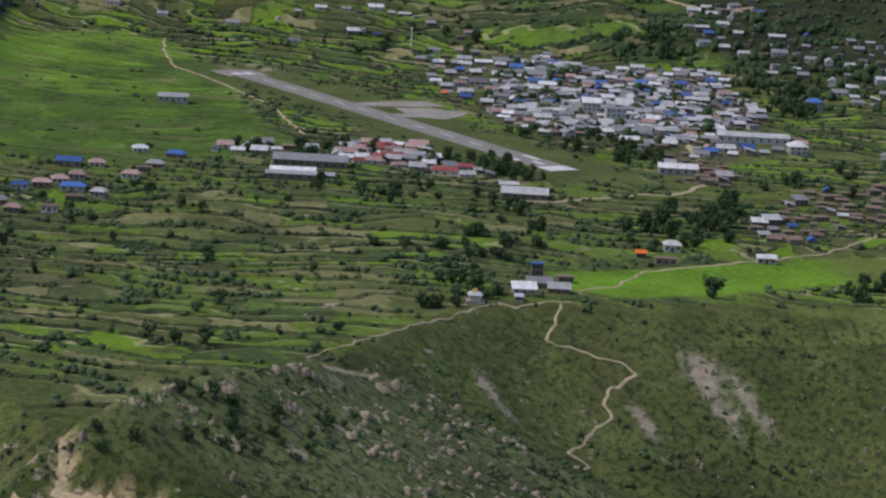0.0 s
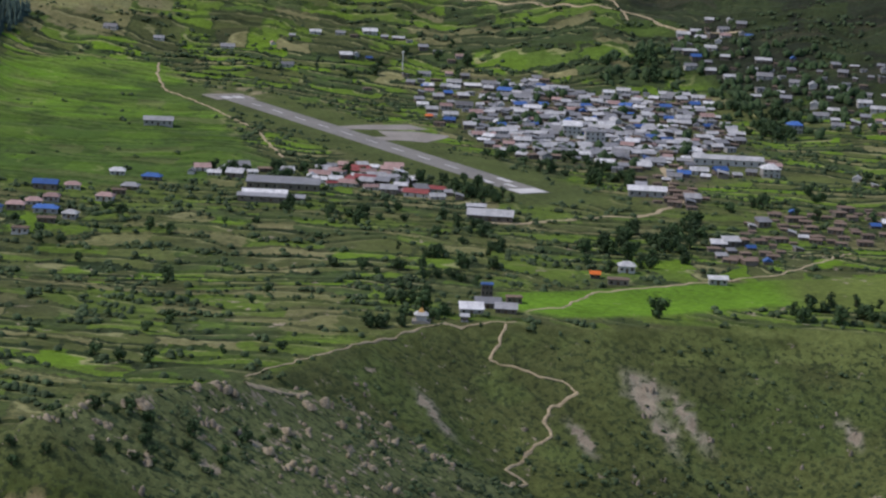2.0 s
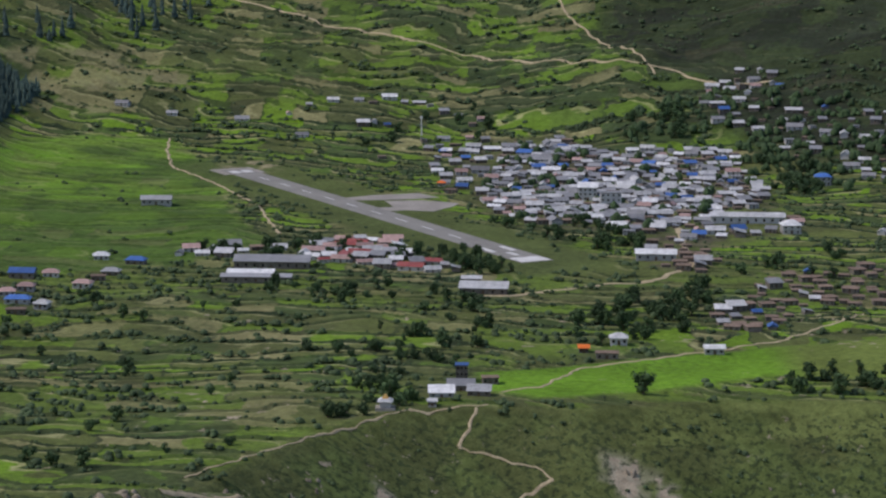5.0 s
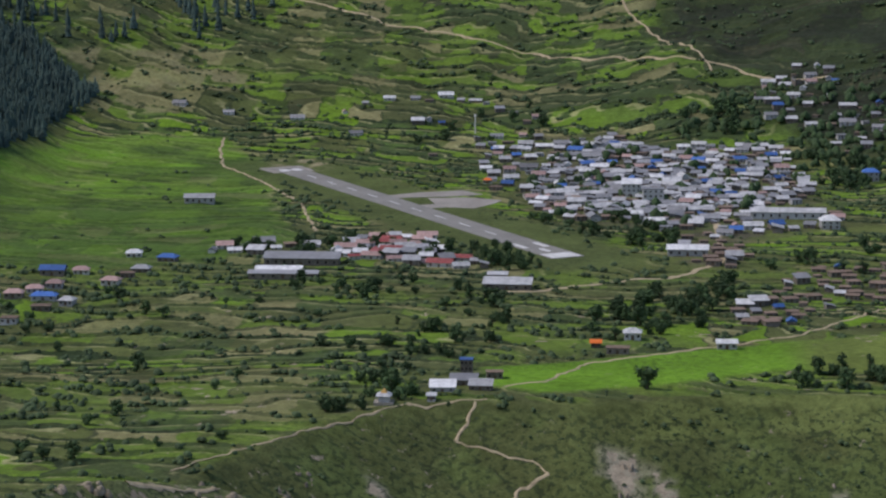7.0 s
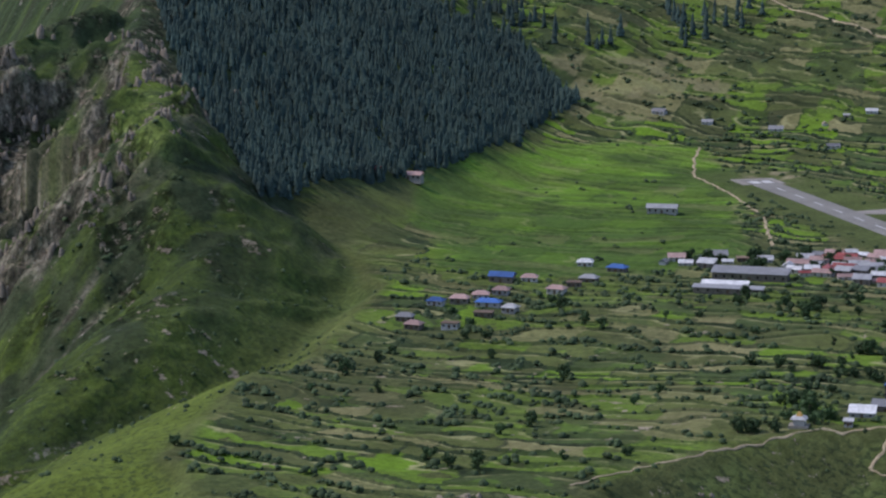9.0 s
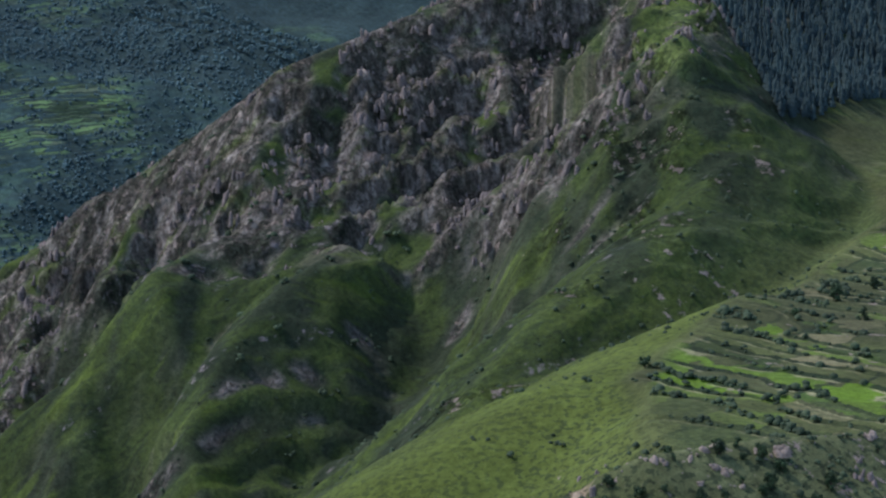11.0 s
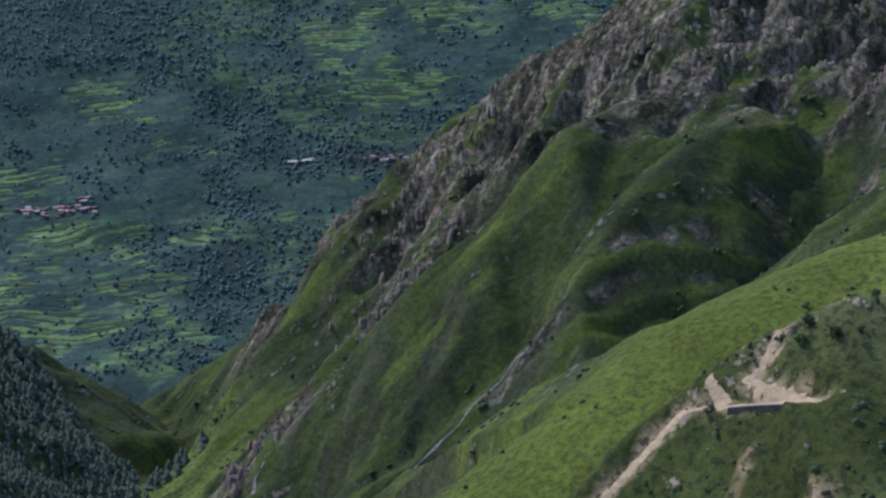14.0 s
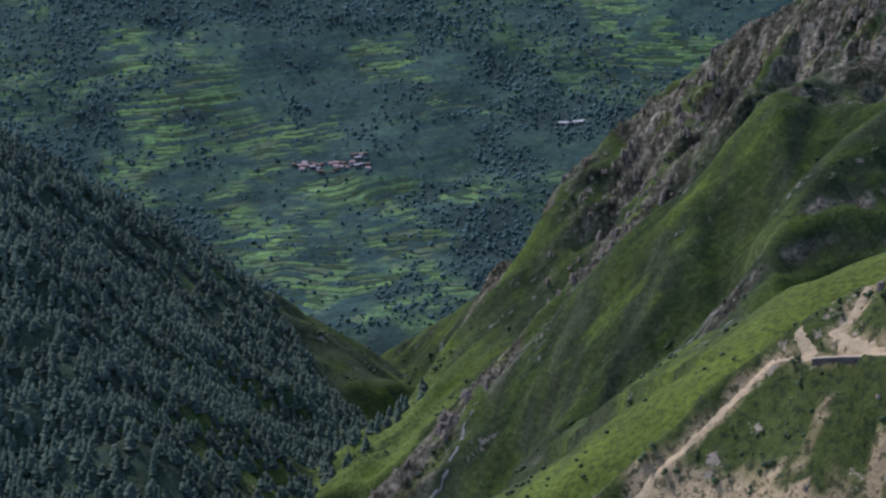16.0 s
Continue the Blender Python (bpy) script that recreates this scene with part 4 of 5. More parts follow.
for share, w, d, h, wall_mat, roof_mat, style, storeys in ((14, 10, 7, 4.6, STONE_WALL, WHITE_TIN, "lean", 2), (12, 12, 7, 4.2, WALL, WHITE_TIN, "gable", 2), (14, 9, 7, 4.8, STONE_WALL, TIN, "lean", 2), (9, 13, 8, 4.4, WALL, TIN, "gable", 2),
                                                           (7, 8, 7, 5.2, WALL, TIN, "flat", 2), (3.5, 9, 7, 4.4, STONE_WALL, BLUE_TIN, "gable", 2), (1.5, 11, 7, 4.2, WALL, BLUE_TIN, "lean", 2), (4, 10, 7, 4.0, WALL, PINK_TIN, "gable", 2),
                                                           (15, 9, 8, 4.0, STONE_WALL, MUD_ROOF, "flat", 2), (6, 14, 6, 3.6, STONE_WALL, WHITE_TIN, "lean", 1)):
    colour = "white" if wall_mat is WALL else "stone"
    shape = {"lean": "sloping", "gable": "gabled", "flat": "flat"}[style]
    KINDS.append((share, house(f"{colour} town house with a {shape} {TINT[roof_mat]} roof".replace("flat flat", "flat"), w, d, h * 0.62, wall_mat, roof_mat, style, storeys), w))
used = set()


def town_house(x, y, gap, group, kinds=KINDS, spin=17, size=(0.46, 0.86)):
    share, ob, w = SCATTER.choices(kinds, [k[0] for k in kinds])[0]
    made = put(ob, x, y, SCATTER.choice((0, 0, 0, 0, 0, 90)) + SCATTER.uniform(-spin, spin), gap, first=ob.name not in used, size=SCATTER.uniform(*size))
    used.add(ob.name)
    return tagged(made, group=group)


FAR_HOUSES = []


def fill(poly, count, gap, group, kinds=KINDS, core=None, joined=False):
    xs, ys = [p[0] for p in poly], [p[1] for p in poly]
    done = 0
    for _ in range(count * 40):
        if done >= count:
            break
        x, y = SCATTER.uniform(min(xs), max(xs)), SCATTER.uniform(min(ys), max(ys))
        if not bool(inside(poly, np.array(x), np.array(y))) or not free_spot(x, y, gap):
            continue
        if core and SCATTER.random() < smooth(0.3, 1.1, math.hypot((x - core[0]) / core[2], (y - core[1]) / core[3])):
            continue
        if joined:
            TAKEN.append((x, y, gap))
            FAR_HOUSES.append((SCATTER.choices(kinds, [k[0] for k in kinds])[0][1], x, y, SCATTER.choice((0, 0, 0, 0, 90)) + SCATTER.uniform(-18, 18), SCATTER.uniform(0.42, 0.8)))
        else:
            town_house(x, y, gap, group, kinds)
        done += 1


TOWN_CORE = [(46, 225), (53, 322), (65, 420), (95, 425), (127, 368), (170, 369), (204, 347), (207, 300), (212, 206), (196, 170), (165, 162), (150, 100), (126, 86), (102, 119), (75, 124), (57, 160)]
WEST_END = [(16, 300), (15, 444), (49, 442), (62, 402), (53, 322), (46, 233), (26, 242)]
UPPER_TOWN = [(189, 407), (195, 475), (215, 512), (251, 485), (240, 422), (272, 401), (267, 366), (217, 385)]
EAST_TOWN = [(232, 308), (238, 357), (284, 384), (345, 370), (330, 220), (273, 252), (263, 310)]
fill(TOWN_CORE, 150, 8.2, "houses of the town")
fill(TOWN_CORE, 320, 5.9, "houses of the town", joined=True)
fill(WEST_END, 26, 12, "houses of the town")
fill(UPPER_TOWN, 58, 10, "houses of the town", joined=True)
fill(EAST_TOWN, 62, 10, "houses of the town", joined=True)
fill([(150, 60), (158, 136), (177, 155), (222, 140), (219, 103), (191, 87)], 26, 9, "houses of the town")
fill([(250, 20), (262, 120), (330, 140), (330, 20)], 8, 14, "houses of the town", joined=True)
MUD_KINDS = [k for k in KINDS if "mud" in k[1]["label"]] + [(1, KINDS[0][1], 10), (1, KINDS[2][1], 9), (0.6, KINDS[5][1], 9)]
fill(LOWER_TOWN, 46, 7.5, "mud-roofed houses of the lower town", MUD_KINDS)
fill(LOWER_TOWN, 60, 6, "mud-roofed houses of the lower town", MUD_KINDS, joined=True)
fill([(130, -13), (133, 57), (149, 77), (160, 50), (166, -3), (154, -30)], 26, 8, "mud-roofed houses of the lower town", MUD_KINDS)
RED_KINDS = [(2, house("white airfield building with a red tin roof", 15, 6.5, 2.8, WALL, RED_TIN, "gable", 1), 13), (3, house("white airfield building with a pink tin roof", 13, 6.5, 2.7, WALL, PINK_TIN, "gable", 1), 12), (4, KINDS[1][1], 12), (4, KINDS[0][1], 10), (3, KINDS[2][1], 9)]
fill([(-44, 6), (-34, 56), (0, 66), (14, 10), (40, -30), (8, -28), (-22, -8)], 46, 8, "buildings round the airfield offices", RED_KINDS)
fill([(-116, 14), (-80, 40), (-50, 34), (-80, 6)], 12, 9.5, "buildings round the airfield offices")
for x, y in ((-120, 481), (-89, 496), (-76, 509), (-60, 519), (-42, 522), (-32, 516), (-21, 527), (-10, 520), (0, 524), (8, 514), (18, 500), (28, 492), (44, 480), (38, 470), (-29, 476), (-36, 468), (-20, 470), (-76, 443), (-205, 502), (-170, 496), (-19, 375), (10, 410), (22, 402), (34, 396), (26, 424), (44, 412), (6, 436), (30, 372), (40, 360)):
    town_house(x, y, 9, "scattered houses above the airstrip")

def join_houses(name, label, spots):
    """Many small houses, too far off to be told apart one by one, as one mesh."""
    mats, bm = [], bmesh.new()
    for ob, x, y, angle, size in spots:
        place = pose(x, y, ground_z(x, y) if x > -1300 else float(far_z(np.array([x]), np.array([y]))[0]), 0, 0, angle) @ Matrix.Diagonal((size, size, size, 1))
        for child in ob.children:
            mat = child.data.materials[0]
            if mat not in mats:
                mats.append(mat)
            made = [bm.verts.new(place @ v.co) for v in child.data.vertices]
            for p in child.data.polygons:
                face = bm.faces.new([made[k] for k in p.vertices])
                face.material_index = mats.index(mat)
    mesh = bpy.data.meshes.new(name)
    bm.to_mesh(mesh), bm.free()
    for mat in mats:
        mesh.materials.append(mat)
    return tagged(new(name, mesh), label, "houses", kind="stuff")


def far_z(x, y):
    j, i = np.searchsorted(FY[:, 0], y), np.searchsorted(FX[0], x)
    return FZ[np.clip(j, 0, FZ.shape[0] - 1), np.clip(i, 0, FZ.shape[1] - 1)]


join_houses("town_houses", "crowded small stone houses with pale and blue tin roofs", FAR_HOUSES)
def strewn(x0, y0, x1, y1, deep, count, size, kinds):
    """Houses along a line on the far hillside."""
    return [(SCATTER.choice(kinds), x0 + (x1 - x0) * u + SCATTER.uniform(-deep, deep), y0 + (y1 - y0) * u + SCATTER.uniform(-deep, deep), SCATTER.uniform(20, 60), size * SCATTER.uniform(0.8, 1.2)) for u in [SCATTER.random() for _ in range(count)]]


FAR_KINDS = [MUD_KINDS[0][1], KINDS[2][1], MUD_KINDS[0][1], KINDS[7][1]]
join_houses("far_village", "huddled mud-roofed village on the distant hillside", strewn(-2110, 552, -2060, 614, 14, 46, 0.62, FAR_KINDS))
join_houses("far_hamlet", "row of dusty roofs among distant terraces", strewn(-1905, 905, -1850, 962, 4, 16, 0.7, FAR_KINDS))
join_houses("far_sheds", "long pale sheds on the distant hillside", strewn(-1973, 856, -1953, 880, 1.5, 5, 0.8, [KINDS[9][1]]))

# ---- lanes ----
ribbon("hill_road", [(-464, 924), (-370, 850), (-240, 822), (-149, 748), (-35, 675), (60, 604), (118, 560), (159, 531), (240, 470)], 2.3, DIRT, 0.5, 0.8, label="pale dirt road cut across the hillside", category="road", seed=1)
ribbon("hill_track", [(90, 760), (106, 670), (122, 629), (157, 549), (164, 512)], 2.2, DIRT, 0.5, 0.8, label="pale track down the scrub hill", category="path", seed=2)
ribbon("field_path", [(-163, 430), (-161, 401), (-149, 335), (-112, 263), (-81, 186), (-59, 82)], 1.7, DIRT, 0.35, stray=1.0, label="trodden path along the fields to the airstrip", seed=3)
ribbon("town_road", [(48, -95), (61, -91), (100, -64), (129, -54), (152, -6), (153, 105), (152, 166)], 3.4, DIRT, 0.3, label="dusty road into the town", category="road", seed=4)
ribbon("meadow_path", [(58, -303), (73, -292), (89, -253), (125, -229), (173, -195), (218, -131)], 1.5, DIRT, 0.3, stray=1.0, label="trodden path across the bright green field", seed=5)
ribbon("brink_path", [(-46, -428), (-27, -401), (-6, -371), (8, -352), (22, -337), (50, -327), (53, -324)], 0.9, DIRT, 0.4, wobble=0.7, stray=0.6, label="pale path along the brink", seed=6)
for way_down, wide, words, seed in (([(49, -330), (46, -341), (43, -346)], 1.4, "pale footpath dropping from the farmstead", 7), ([(43, -346), (58, -350), (71, -352), (77, -357)], 0.6, "faint footpath across the bluff", 16),
                                    ([(77, -357), (67, -363), (64, -372), (66, -378), (58, -388), (49, -401), (57, -403), (50, -412), (36, -424)], 1.3, "narrow zigzag footpath down the bluff", 17)):
    ribbon("bluff_path", way_down, wide, DIRT, 0.4, step=2, wobble=0.45, stray=0.6, label=words, seed=seed)
ribbon("gully_path", [(-8, -418), (-20, -445), (-25, -470), (-22, -488), (-28, -506), (-40, -530)], 2.2, DIRT, 0.5, wobble=0.6, label="pale stony path beside the knoll", seed=8)
ribbon("knoll_road", [p[:2] for p in KNOLL_ROAD], 3.0, FRESH_DIRT, 0.35, 0.45, step=1.2, wobble=0.16, label="fresh tan dirt road with a hairpin bend on the knoll", category="road", seed=9)
ribbon("road_spur", [(-107, -654), (-110, -652.5), (-116, -650)], 3.2, FRESH_DIRT, 0.35, 0.45, step=1.2, wobble=0.2, label="short tan dirt spur off the hairpin", category="road", seed=14)
ribbon("road_pad", [(-106, -646.5), (-100, -647.8), (-94, -648.6), (-86, -649)], 4.6, FRESH_DIRT, 0.42, 0.5, step=1.2, wobble=0.2, label="wide tan dirt turning place inside the hairpin", category="road", seed=15)
ribbon("lower_road", [p[:2] for p in LOWER_ROAD], 2.6, FRESH_DIRT, 0.35, 0.45, step=1.2, wobble=0.16, label="tan dirt road cut along the foot of the knoll", category="road", seed=12)
ribbon("stream", [(-521, -286), (-531, -297), (-538, -307), (-540, -317), (-545, -325), (-552, -335), (-559, -352), (-565, -359), (-585, -390)], 1.1, STREAM, 0.2, 0.6, step=2.5, wobble=0.9, stray=0.4, label="thin white stream in the gully", category="stream", seed=10)
ribbon("lower_stream", [(-689, -316), (-691, -322), (-687, -330), (-687, -343), (-692, -353), (-700, -372), (-708, -392)], 2.2, STREAM, 0.25, 0.7, step=2.5, wobble=0.85, stray=0.6, label="white water falling between rocks", category="stream", seed=13)

# retaining wall under the hairpin
wall = tagged(new("retaining_wall"), "grey stone retaining wall under the road bend", "wall")
line = [Vector(p) for p in ((-77.6, -650.6, 13.7), (-82, -652.6, 13.2), (-89, -653.6, 12.3), (-97, -655, 10.9), (-104, -656.8, 9.5))]


def on_line(u):
    """A point of the wall's top, u from 0 to 1."""
    u = min(u, 0.9999) * (len(line) - 1)
    return line[int(u)].lerp(line[int(u) + 1], u - int(u))


PANELS = 14
for name, mat, count in (("wall_panel", DARK_WALL, PANELS), ("coping", CONCRETE, PANELS)):
    for k in range(count):
        a, b = on_line(k / count), on_line((k + 1) / count)
        side = Vector((-(b - a).y, (b - a).x, 0)).normalized() * (0.35 if mat is DARK_WALL else 0.5)
        bm = bmesh.new()
        v = []
        for p, u in ((a, k / count), (b, (k + 1) / count)):
            drop = 0.9 + 3.2 * math.sin(math.pi * (0.12 + 0.88 * min(1, 1.25 * (1 - u)))) ** 0.8 * (1 - 0.5 * u) if mat is DARK_WALL else 0.0
            low, high = (p.z - drop, p.z + 0.25) if mat is DARK_WALL else (p.z + 0.26, p.z + 0.5)
            v += [bm.verts.new((q.x, q.y, h)) for q, h in ((p - side, low), (p + side, low), (p + side, high), (p - side, high))]
        for f in ((0, 1, 2, 3), (7, 6, 5, 4), (0, 4, 5, 1), (1, 5, 6, 2), (2, 6, 7, 3), (3, 7, 4, 0)):
            bm.faces.new([v[i] for i in f])
        bmesh.ops.recalc_face_normals(bm, faces=bm.faces)
        part(name, bm, mat, wall, "pale concrete coping" if name == "coping" else "")


# ---- plants ----
def template(kind, seed, fine=1):
    """A small plant about 1 m high as arrays: points and triangles."""
    rng = random.Random(seed)
    pts, tris = [], []
    if kind == "bush":
        for _ in range(max(1, 2 * fine)):
            bm = bmesh.new()
            r = rng.uniform(0.28, 0.48)
            c = Vector((rng.uniform(-0.35, 0.35), rng.uniform(-0.35, 0.35), rng.uniform(0.2, 0.6)))
            bmesh.ops.create_icosphere(bm, subdivisions=1, radius=r)
            bmesh.ops.delete(bm, geom=[f for f in bm.faces if f.calc_center_median().z < -0.5 * r], context="FACES")
            base = len(pts)
            bm.verts.index_update()
            pts += [tuple(v.co * rng.uniform(0.7, 1.25) + c) for v in bm.verts]
            tris += [tuple(base + v.index for v in f.verts) for f in bm.faces]
            bm.free()
    elif kind == "shard":
        for _ in range(3):
            cx, cy, r, top, lean = rng.uniform(-0.5, 0.5), rng.uniform(-0.5, 0.5), rng.uniform(0.16, 0.34), rng.uniform(0.45, 1.0), rng.uniform(-0.25, 0.25)
            base = len(pts)
            for z, s in ((-0.4, 1.2), (top * 0.7, 0.9), (top, 0.35)):
                for j in range(5):
                    a = j / 5 * math.tau + rng.uniform(-0.3, 0.3)
                    pts.append((cx + lean * z + r * s * math.cos(a), cy + r * s * math.sin(a) * 0.8, z + rng.uniform(-0.1, 0.1)))
            for k in (0, 5):
                for j in range(5):
                    a, b = base + k + j, base + k + (j + 1) % 5
                    tris += [(a, b, b + 5), (a, b + 5, a + 5)]
            tris += [(base + 10, base + 11, base + 12), (base + 10, base + 12, base + 13), (base + 10, base + 13, base + 14)]
    else:
        for k in range(4 + fine):
            z0 = 0.06 + 0.86 * k / (4 + fine)
            r = 0.20 * (1 - z0) + 0.015
            n = 6
            base = len(pts)
            spin = rng.uniform(0, 1)
            for j in range(n):
                a = (j + spin) / n * math.tau
                rr = r * rng.uniform(0.65, 1.25)
                pts.append((rr * math.cos(a), rr * math.sin(a), z0 - rng.uniform(0, 0.06)))
            pts.append((rng.uniform(-0.01, 0.01), rng.uniform(-0.01, 0.01), min(1.0, z0 + 0.34)))
            tris += [(base + j, base + (j + 1) % n, base + n) for j in range(n)]
        base = len(pts)
        pts += [(-0.012, 0, -0.15), (0.012, 0, -0.15), (0, 0, 0.5)]
        tris += [(base, base + 1, base + 2)]
    return np.array(pts), np.array(tris)


def stuff(name, kinds, spots, mat, label, category):
    """Many plants as one mesh. spots: x, y, z, height, width."""
    shapes = [template(*k) for k in kinds]
    rng = np.random.RandomState(5)
    all_p, all_t, base = [], [], 0
    for n, (x, y, z, h, w) in enumerate(spots):
        p, t = shapes[n % len(shapes)]
        a = rng.uniform(0, math.tau)
        c, s = math.cos(a), math.sin(a)
        q = np.stack([(p[:, 0] * c - p[:, 1] * s) * w + x, (p[:, 0] * s + p[:, 1] * c) * w + y, p[:, 2] * h + z], 1)
        all_p.append(q), all_t.append(t + base)
        base += len(p)
    pts, tris = np.concatenate(all_p), np.concatenate(all_t)
    mesh = bpy.data.meshes.new(name)
    mesh.vertices.add(len(pts))
    mesh.vertices.foreach_set("co", pts.ravel())
    mesh.loops.add(tris.size)
    mesh.loops.foreach_set("vertex_index", tris.ravel().astype(np.int32))
    mesh.polygons.add(len(tris))
    mesh.polygons.foreach_set("loop_start", np.arange(0, tris.size, 3).astype(np.int32))
    mesh.update()
    mesh.materials.append(mat)
    return tagged(new(name, mesh), label, category, kind="stuff")


def scatter(count, x0, x1, y0, y1, keep, seed):
    """Plan points in a box, kept with the chance that keep(x, y) gives."""
    rng = np.random.RandomState(seed)
    x, y = rng.uniform(x0, x1, count), rng.uniform(y0, y1, count)
    ok = rng.uniform(0, 1, count) < keep(x, y)
    return x[ok], y[ok], rng


def terrace_line(x, y):
    """1 on the risers between the fields, 0 away from them."""
    f = terrace_rows(x, y)
    return smooth(0.14, 0.04, np.abs(f - np.floor(f) - 0.9))


def clear_of(x, y):
    """0 on the airstrip, the apron, the bright fields and in the houses' rows."""
    run = along([(*RUNWAY_A, 0), (*RUNWAY_B, 0)], x, y)[0]
    free = smooth(18, 30, run) * (edge_distance(APRON, x, y) > 6) * (edge_distance(MEADOW, x, y) > 2)
    return free * np.where(inside(LEFT_FIELDS, x, y), 0.06, 1.0) * np.where(inside(TOWN, x, y), 0.25, 1.0)


TAKEN_XY = np.array([(a, b) for a, b, g in TAKEN])


def off_houses(x, y, r):
    d = np.min(np.hypot(x[:, None] - TAKEN_XY[None, :, 0], y[:, None] - TAKEN_XY[None, :, 1]), 1)
    return d > r


def zs(x, y):
    return np.array([ground_z(a, b) for a, b in zip(x, y)])


# hedges and scrub on the terrace risers
def hedge(x, y):
    dense = 0.25 + 0.75 * smooth(0.42, 0.62, fbm(x / 45, y / 30, 201, 3))
    return terrace_line(x, y) * dense * clear_of(x, y) * (edge_distance(PLATEAU, x, y) < -1)


x, y, rng = scatter(130000, -235, 320, -520, 470, hedge, 1)
ok = off_houses(x, y, 6.5)
x, y = x[ok][:14000], y[ok][:14000]
big = rng.uniform(0, 1, len(x)) ** 2
stuff("hedge", [("bush", k, k % 2) for k in range(6)], zip(x, y, zs(x, y) - 0.2, 0.9 + 2.4 * big, 1.3 + 3.4 * big), SCRUB, "dark scrub hedges along the terrace edges", "hedge")
x, y, rng = scatter(30000, -420, 330, 430, 1050, lambda x, y: terrace_line(x, y) * 0.9 * smooth(0.35, 0.6, fbm(x / 60, y / 60, 203, 3)) + 0.05, 2)
x, y = x[:4800], y[:4800]
big = rng.uniform(0, 1, len(x)) ** 2
stuff("hillside_scrub", [("bush", k) for k in range(6)], zip(x, y, zs(x, y) - 0.2, 1.0 + 2.5 * big, 1.6 + 4.0 * big), SCRUB, "dark scrub and hedges on the hillside", "scrub")


def slope_scrub(x, y):
    out = edge_distance(PLATEAU, x, y)
    return smooth(-2, 6, out) * smooth(0.40, 0.66, fbm(x / 26, y / 26, 205, 4)) * np.where(x < -180, 0.35, 1.0)


x, y, rng = scatter(70000, -420, 420, -760, -60, slope_scrub, 3)
x, y = x[:9500], y[:9500]
big = rng.uniform(0, 1, len(x)) ** 3
stuff("slope_scrub", [("bush", k, k % 2) for k in range(6)], zip(x, y, zs(x, y) - 0.15, 0.5 + 2.2 * big, 0.8 + 2.6 * big), SCRUB, "low dark scrub on the bluff and the knoll", "scrub")
x, y, rng = scatter(16000, -1250, -330, -520, 150, lambda x, y: np.maximum(0.4 * smooth(0.52, 0.68, fbm(x / 40, y / 40, 207, 4)), smooth(-0.05, -0.22, fluted(x, y)[1])), 4)
x, y = x[:4200], y[:4200]
big = rng.uniform(0, 1, len(x)) ** 3
stuff("gorge_scrub", [("bush", k) for k in range(6)], zip(x, y, zs(x, y) - 0.3, 0.8 + 2.6 * big, 1.2 + 3.6 * big), SCRUB, "dark scrub between the gorge rocks", "scrub")

# stones on the bluff, the knoll and the crags
x, y, rng = scatter(18000, -200, 330, -720, -310, lambda x, y: smooth(-1, 4, edge_distance(PLATEAU, x, y)) * smooth(0.52, 0.66, fbm(x / 20, y / 14, 211, 4)), 5)
x, y = x[:900], y[:900]
big = rng.uniform(0, 1, len(x)) ** 4
stuff("stones", [("shard", k) for k in (11, 12, 13, 14)], zip(x, y, zs(x, y) - 0.3, 0.5 + 1.8 * big, 0.7 + 2.6 * big), ROCK, "grey stones strewn on the bluff", "stones")
x, y, rng = scatter(60000, -1050, -330, -420, 130, lambda x, y: rocky_band(x, y) * smooth(0.46, 0.60, fbm(x / 22, y / 34, 213, 4)), 6)
x, y = x[:1700], y[:1700]
big = rng.uniform(0, 1, len(x)) ** 3
stuff("crags", [("shard", k) for k in range(21, 27)], zip(x, y, zs(x, y) - 0.6, 1.2 + 5.0 * big, 2.6 + 4.6 * big), ROCK, "upright grey rock crags on the gorge wall", "crags")

x, y, rng = scatter(9000, -115, 30, -622, -470, lambda x, y: smooth(-1, 5, edge_distance(PLATEAU, x, y)) * smooth(0.50, 0.58, fbm(x / 17, y / 10, 221, 3)) * smooth(95, 70, along(KNOLL, x, y)[0]), 12)
x, y = x[:300], y[:300]
big = rng.uniform(0, 1, len(x)) ** 2
stuff("outcrops", [("shard", k) for k in (31, 32, 33, 34, 35)], zip(x, y, zs(x, y) - 0.3, 0.6 + 1.2 * big, 2.0 + 4.2 * big), PALE_ROCK, "pale weathered rock outcrops on the knoll", "outcrops")

# conifer wood beside the fields, and the woods of the far hill
x, y, rng = scatter(22000, -480, -250, -10, 610, lambda x, y: 1.0 * inside(FOREST, x, y), 7)
x, y = x[:5600], y[:5600]
stuff("conifer_wood", [("fir", k, 2) for k in range(5)], zip(x, y, zs(x, y) - 0.3, rng.uniform(7, 13, len(x)), rng.uniform(9, 14, len(x))), NEEDLE, "dense dark conifer wood above the fields", "wood")
x, y, rng = scatter(6000, -560, -120, 360, 1000, lambda x, y: 0.25 * smooth(0.50, 0.66, fbm(x / 70, y / 70, 217, 3)) * smooth(-150, -260, x - 0.2 * (y - 600)), 8)
x, y = x[:420], y[:420]
stuff("hillside_conifers", [("fir", k, 2) for k in range(5)], zip(x, y, zs(x, y) - 0.3, rng.uniform(9, 20, len(x)), rng.uniform(11, 18, len(x))), NEEDLE, "scattered slim dark conifers on the hillside", "conifers")
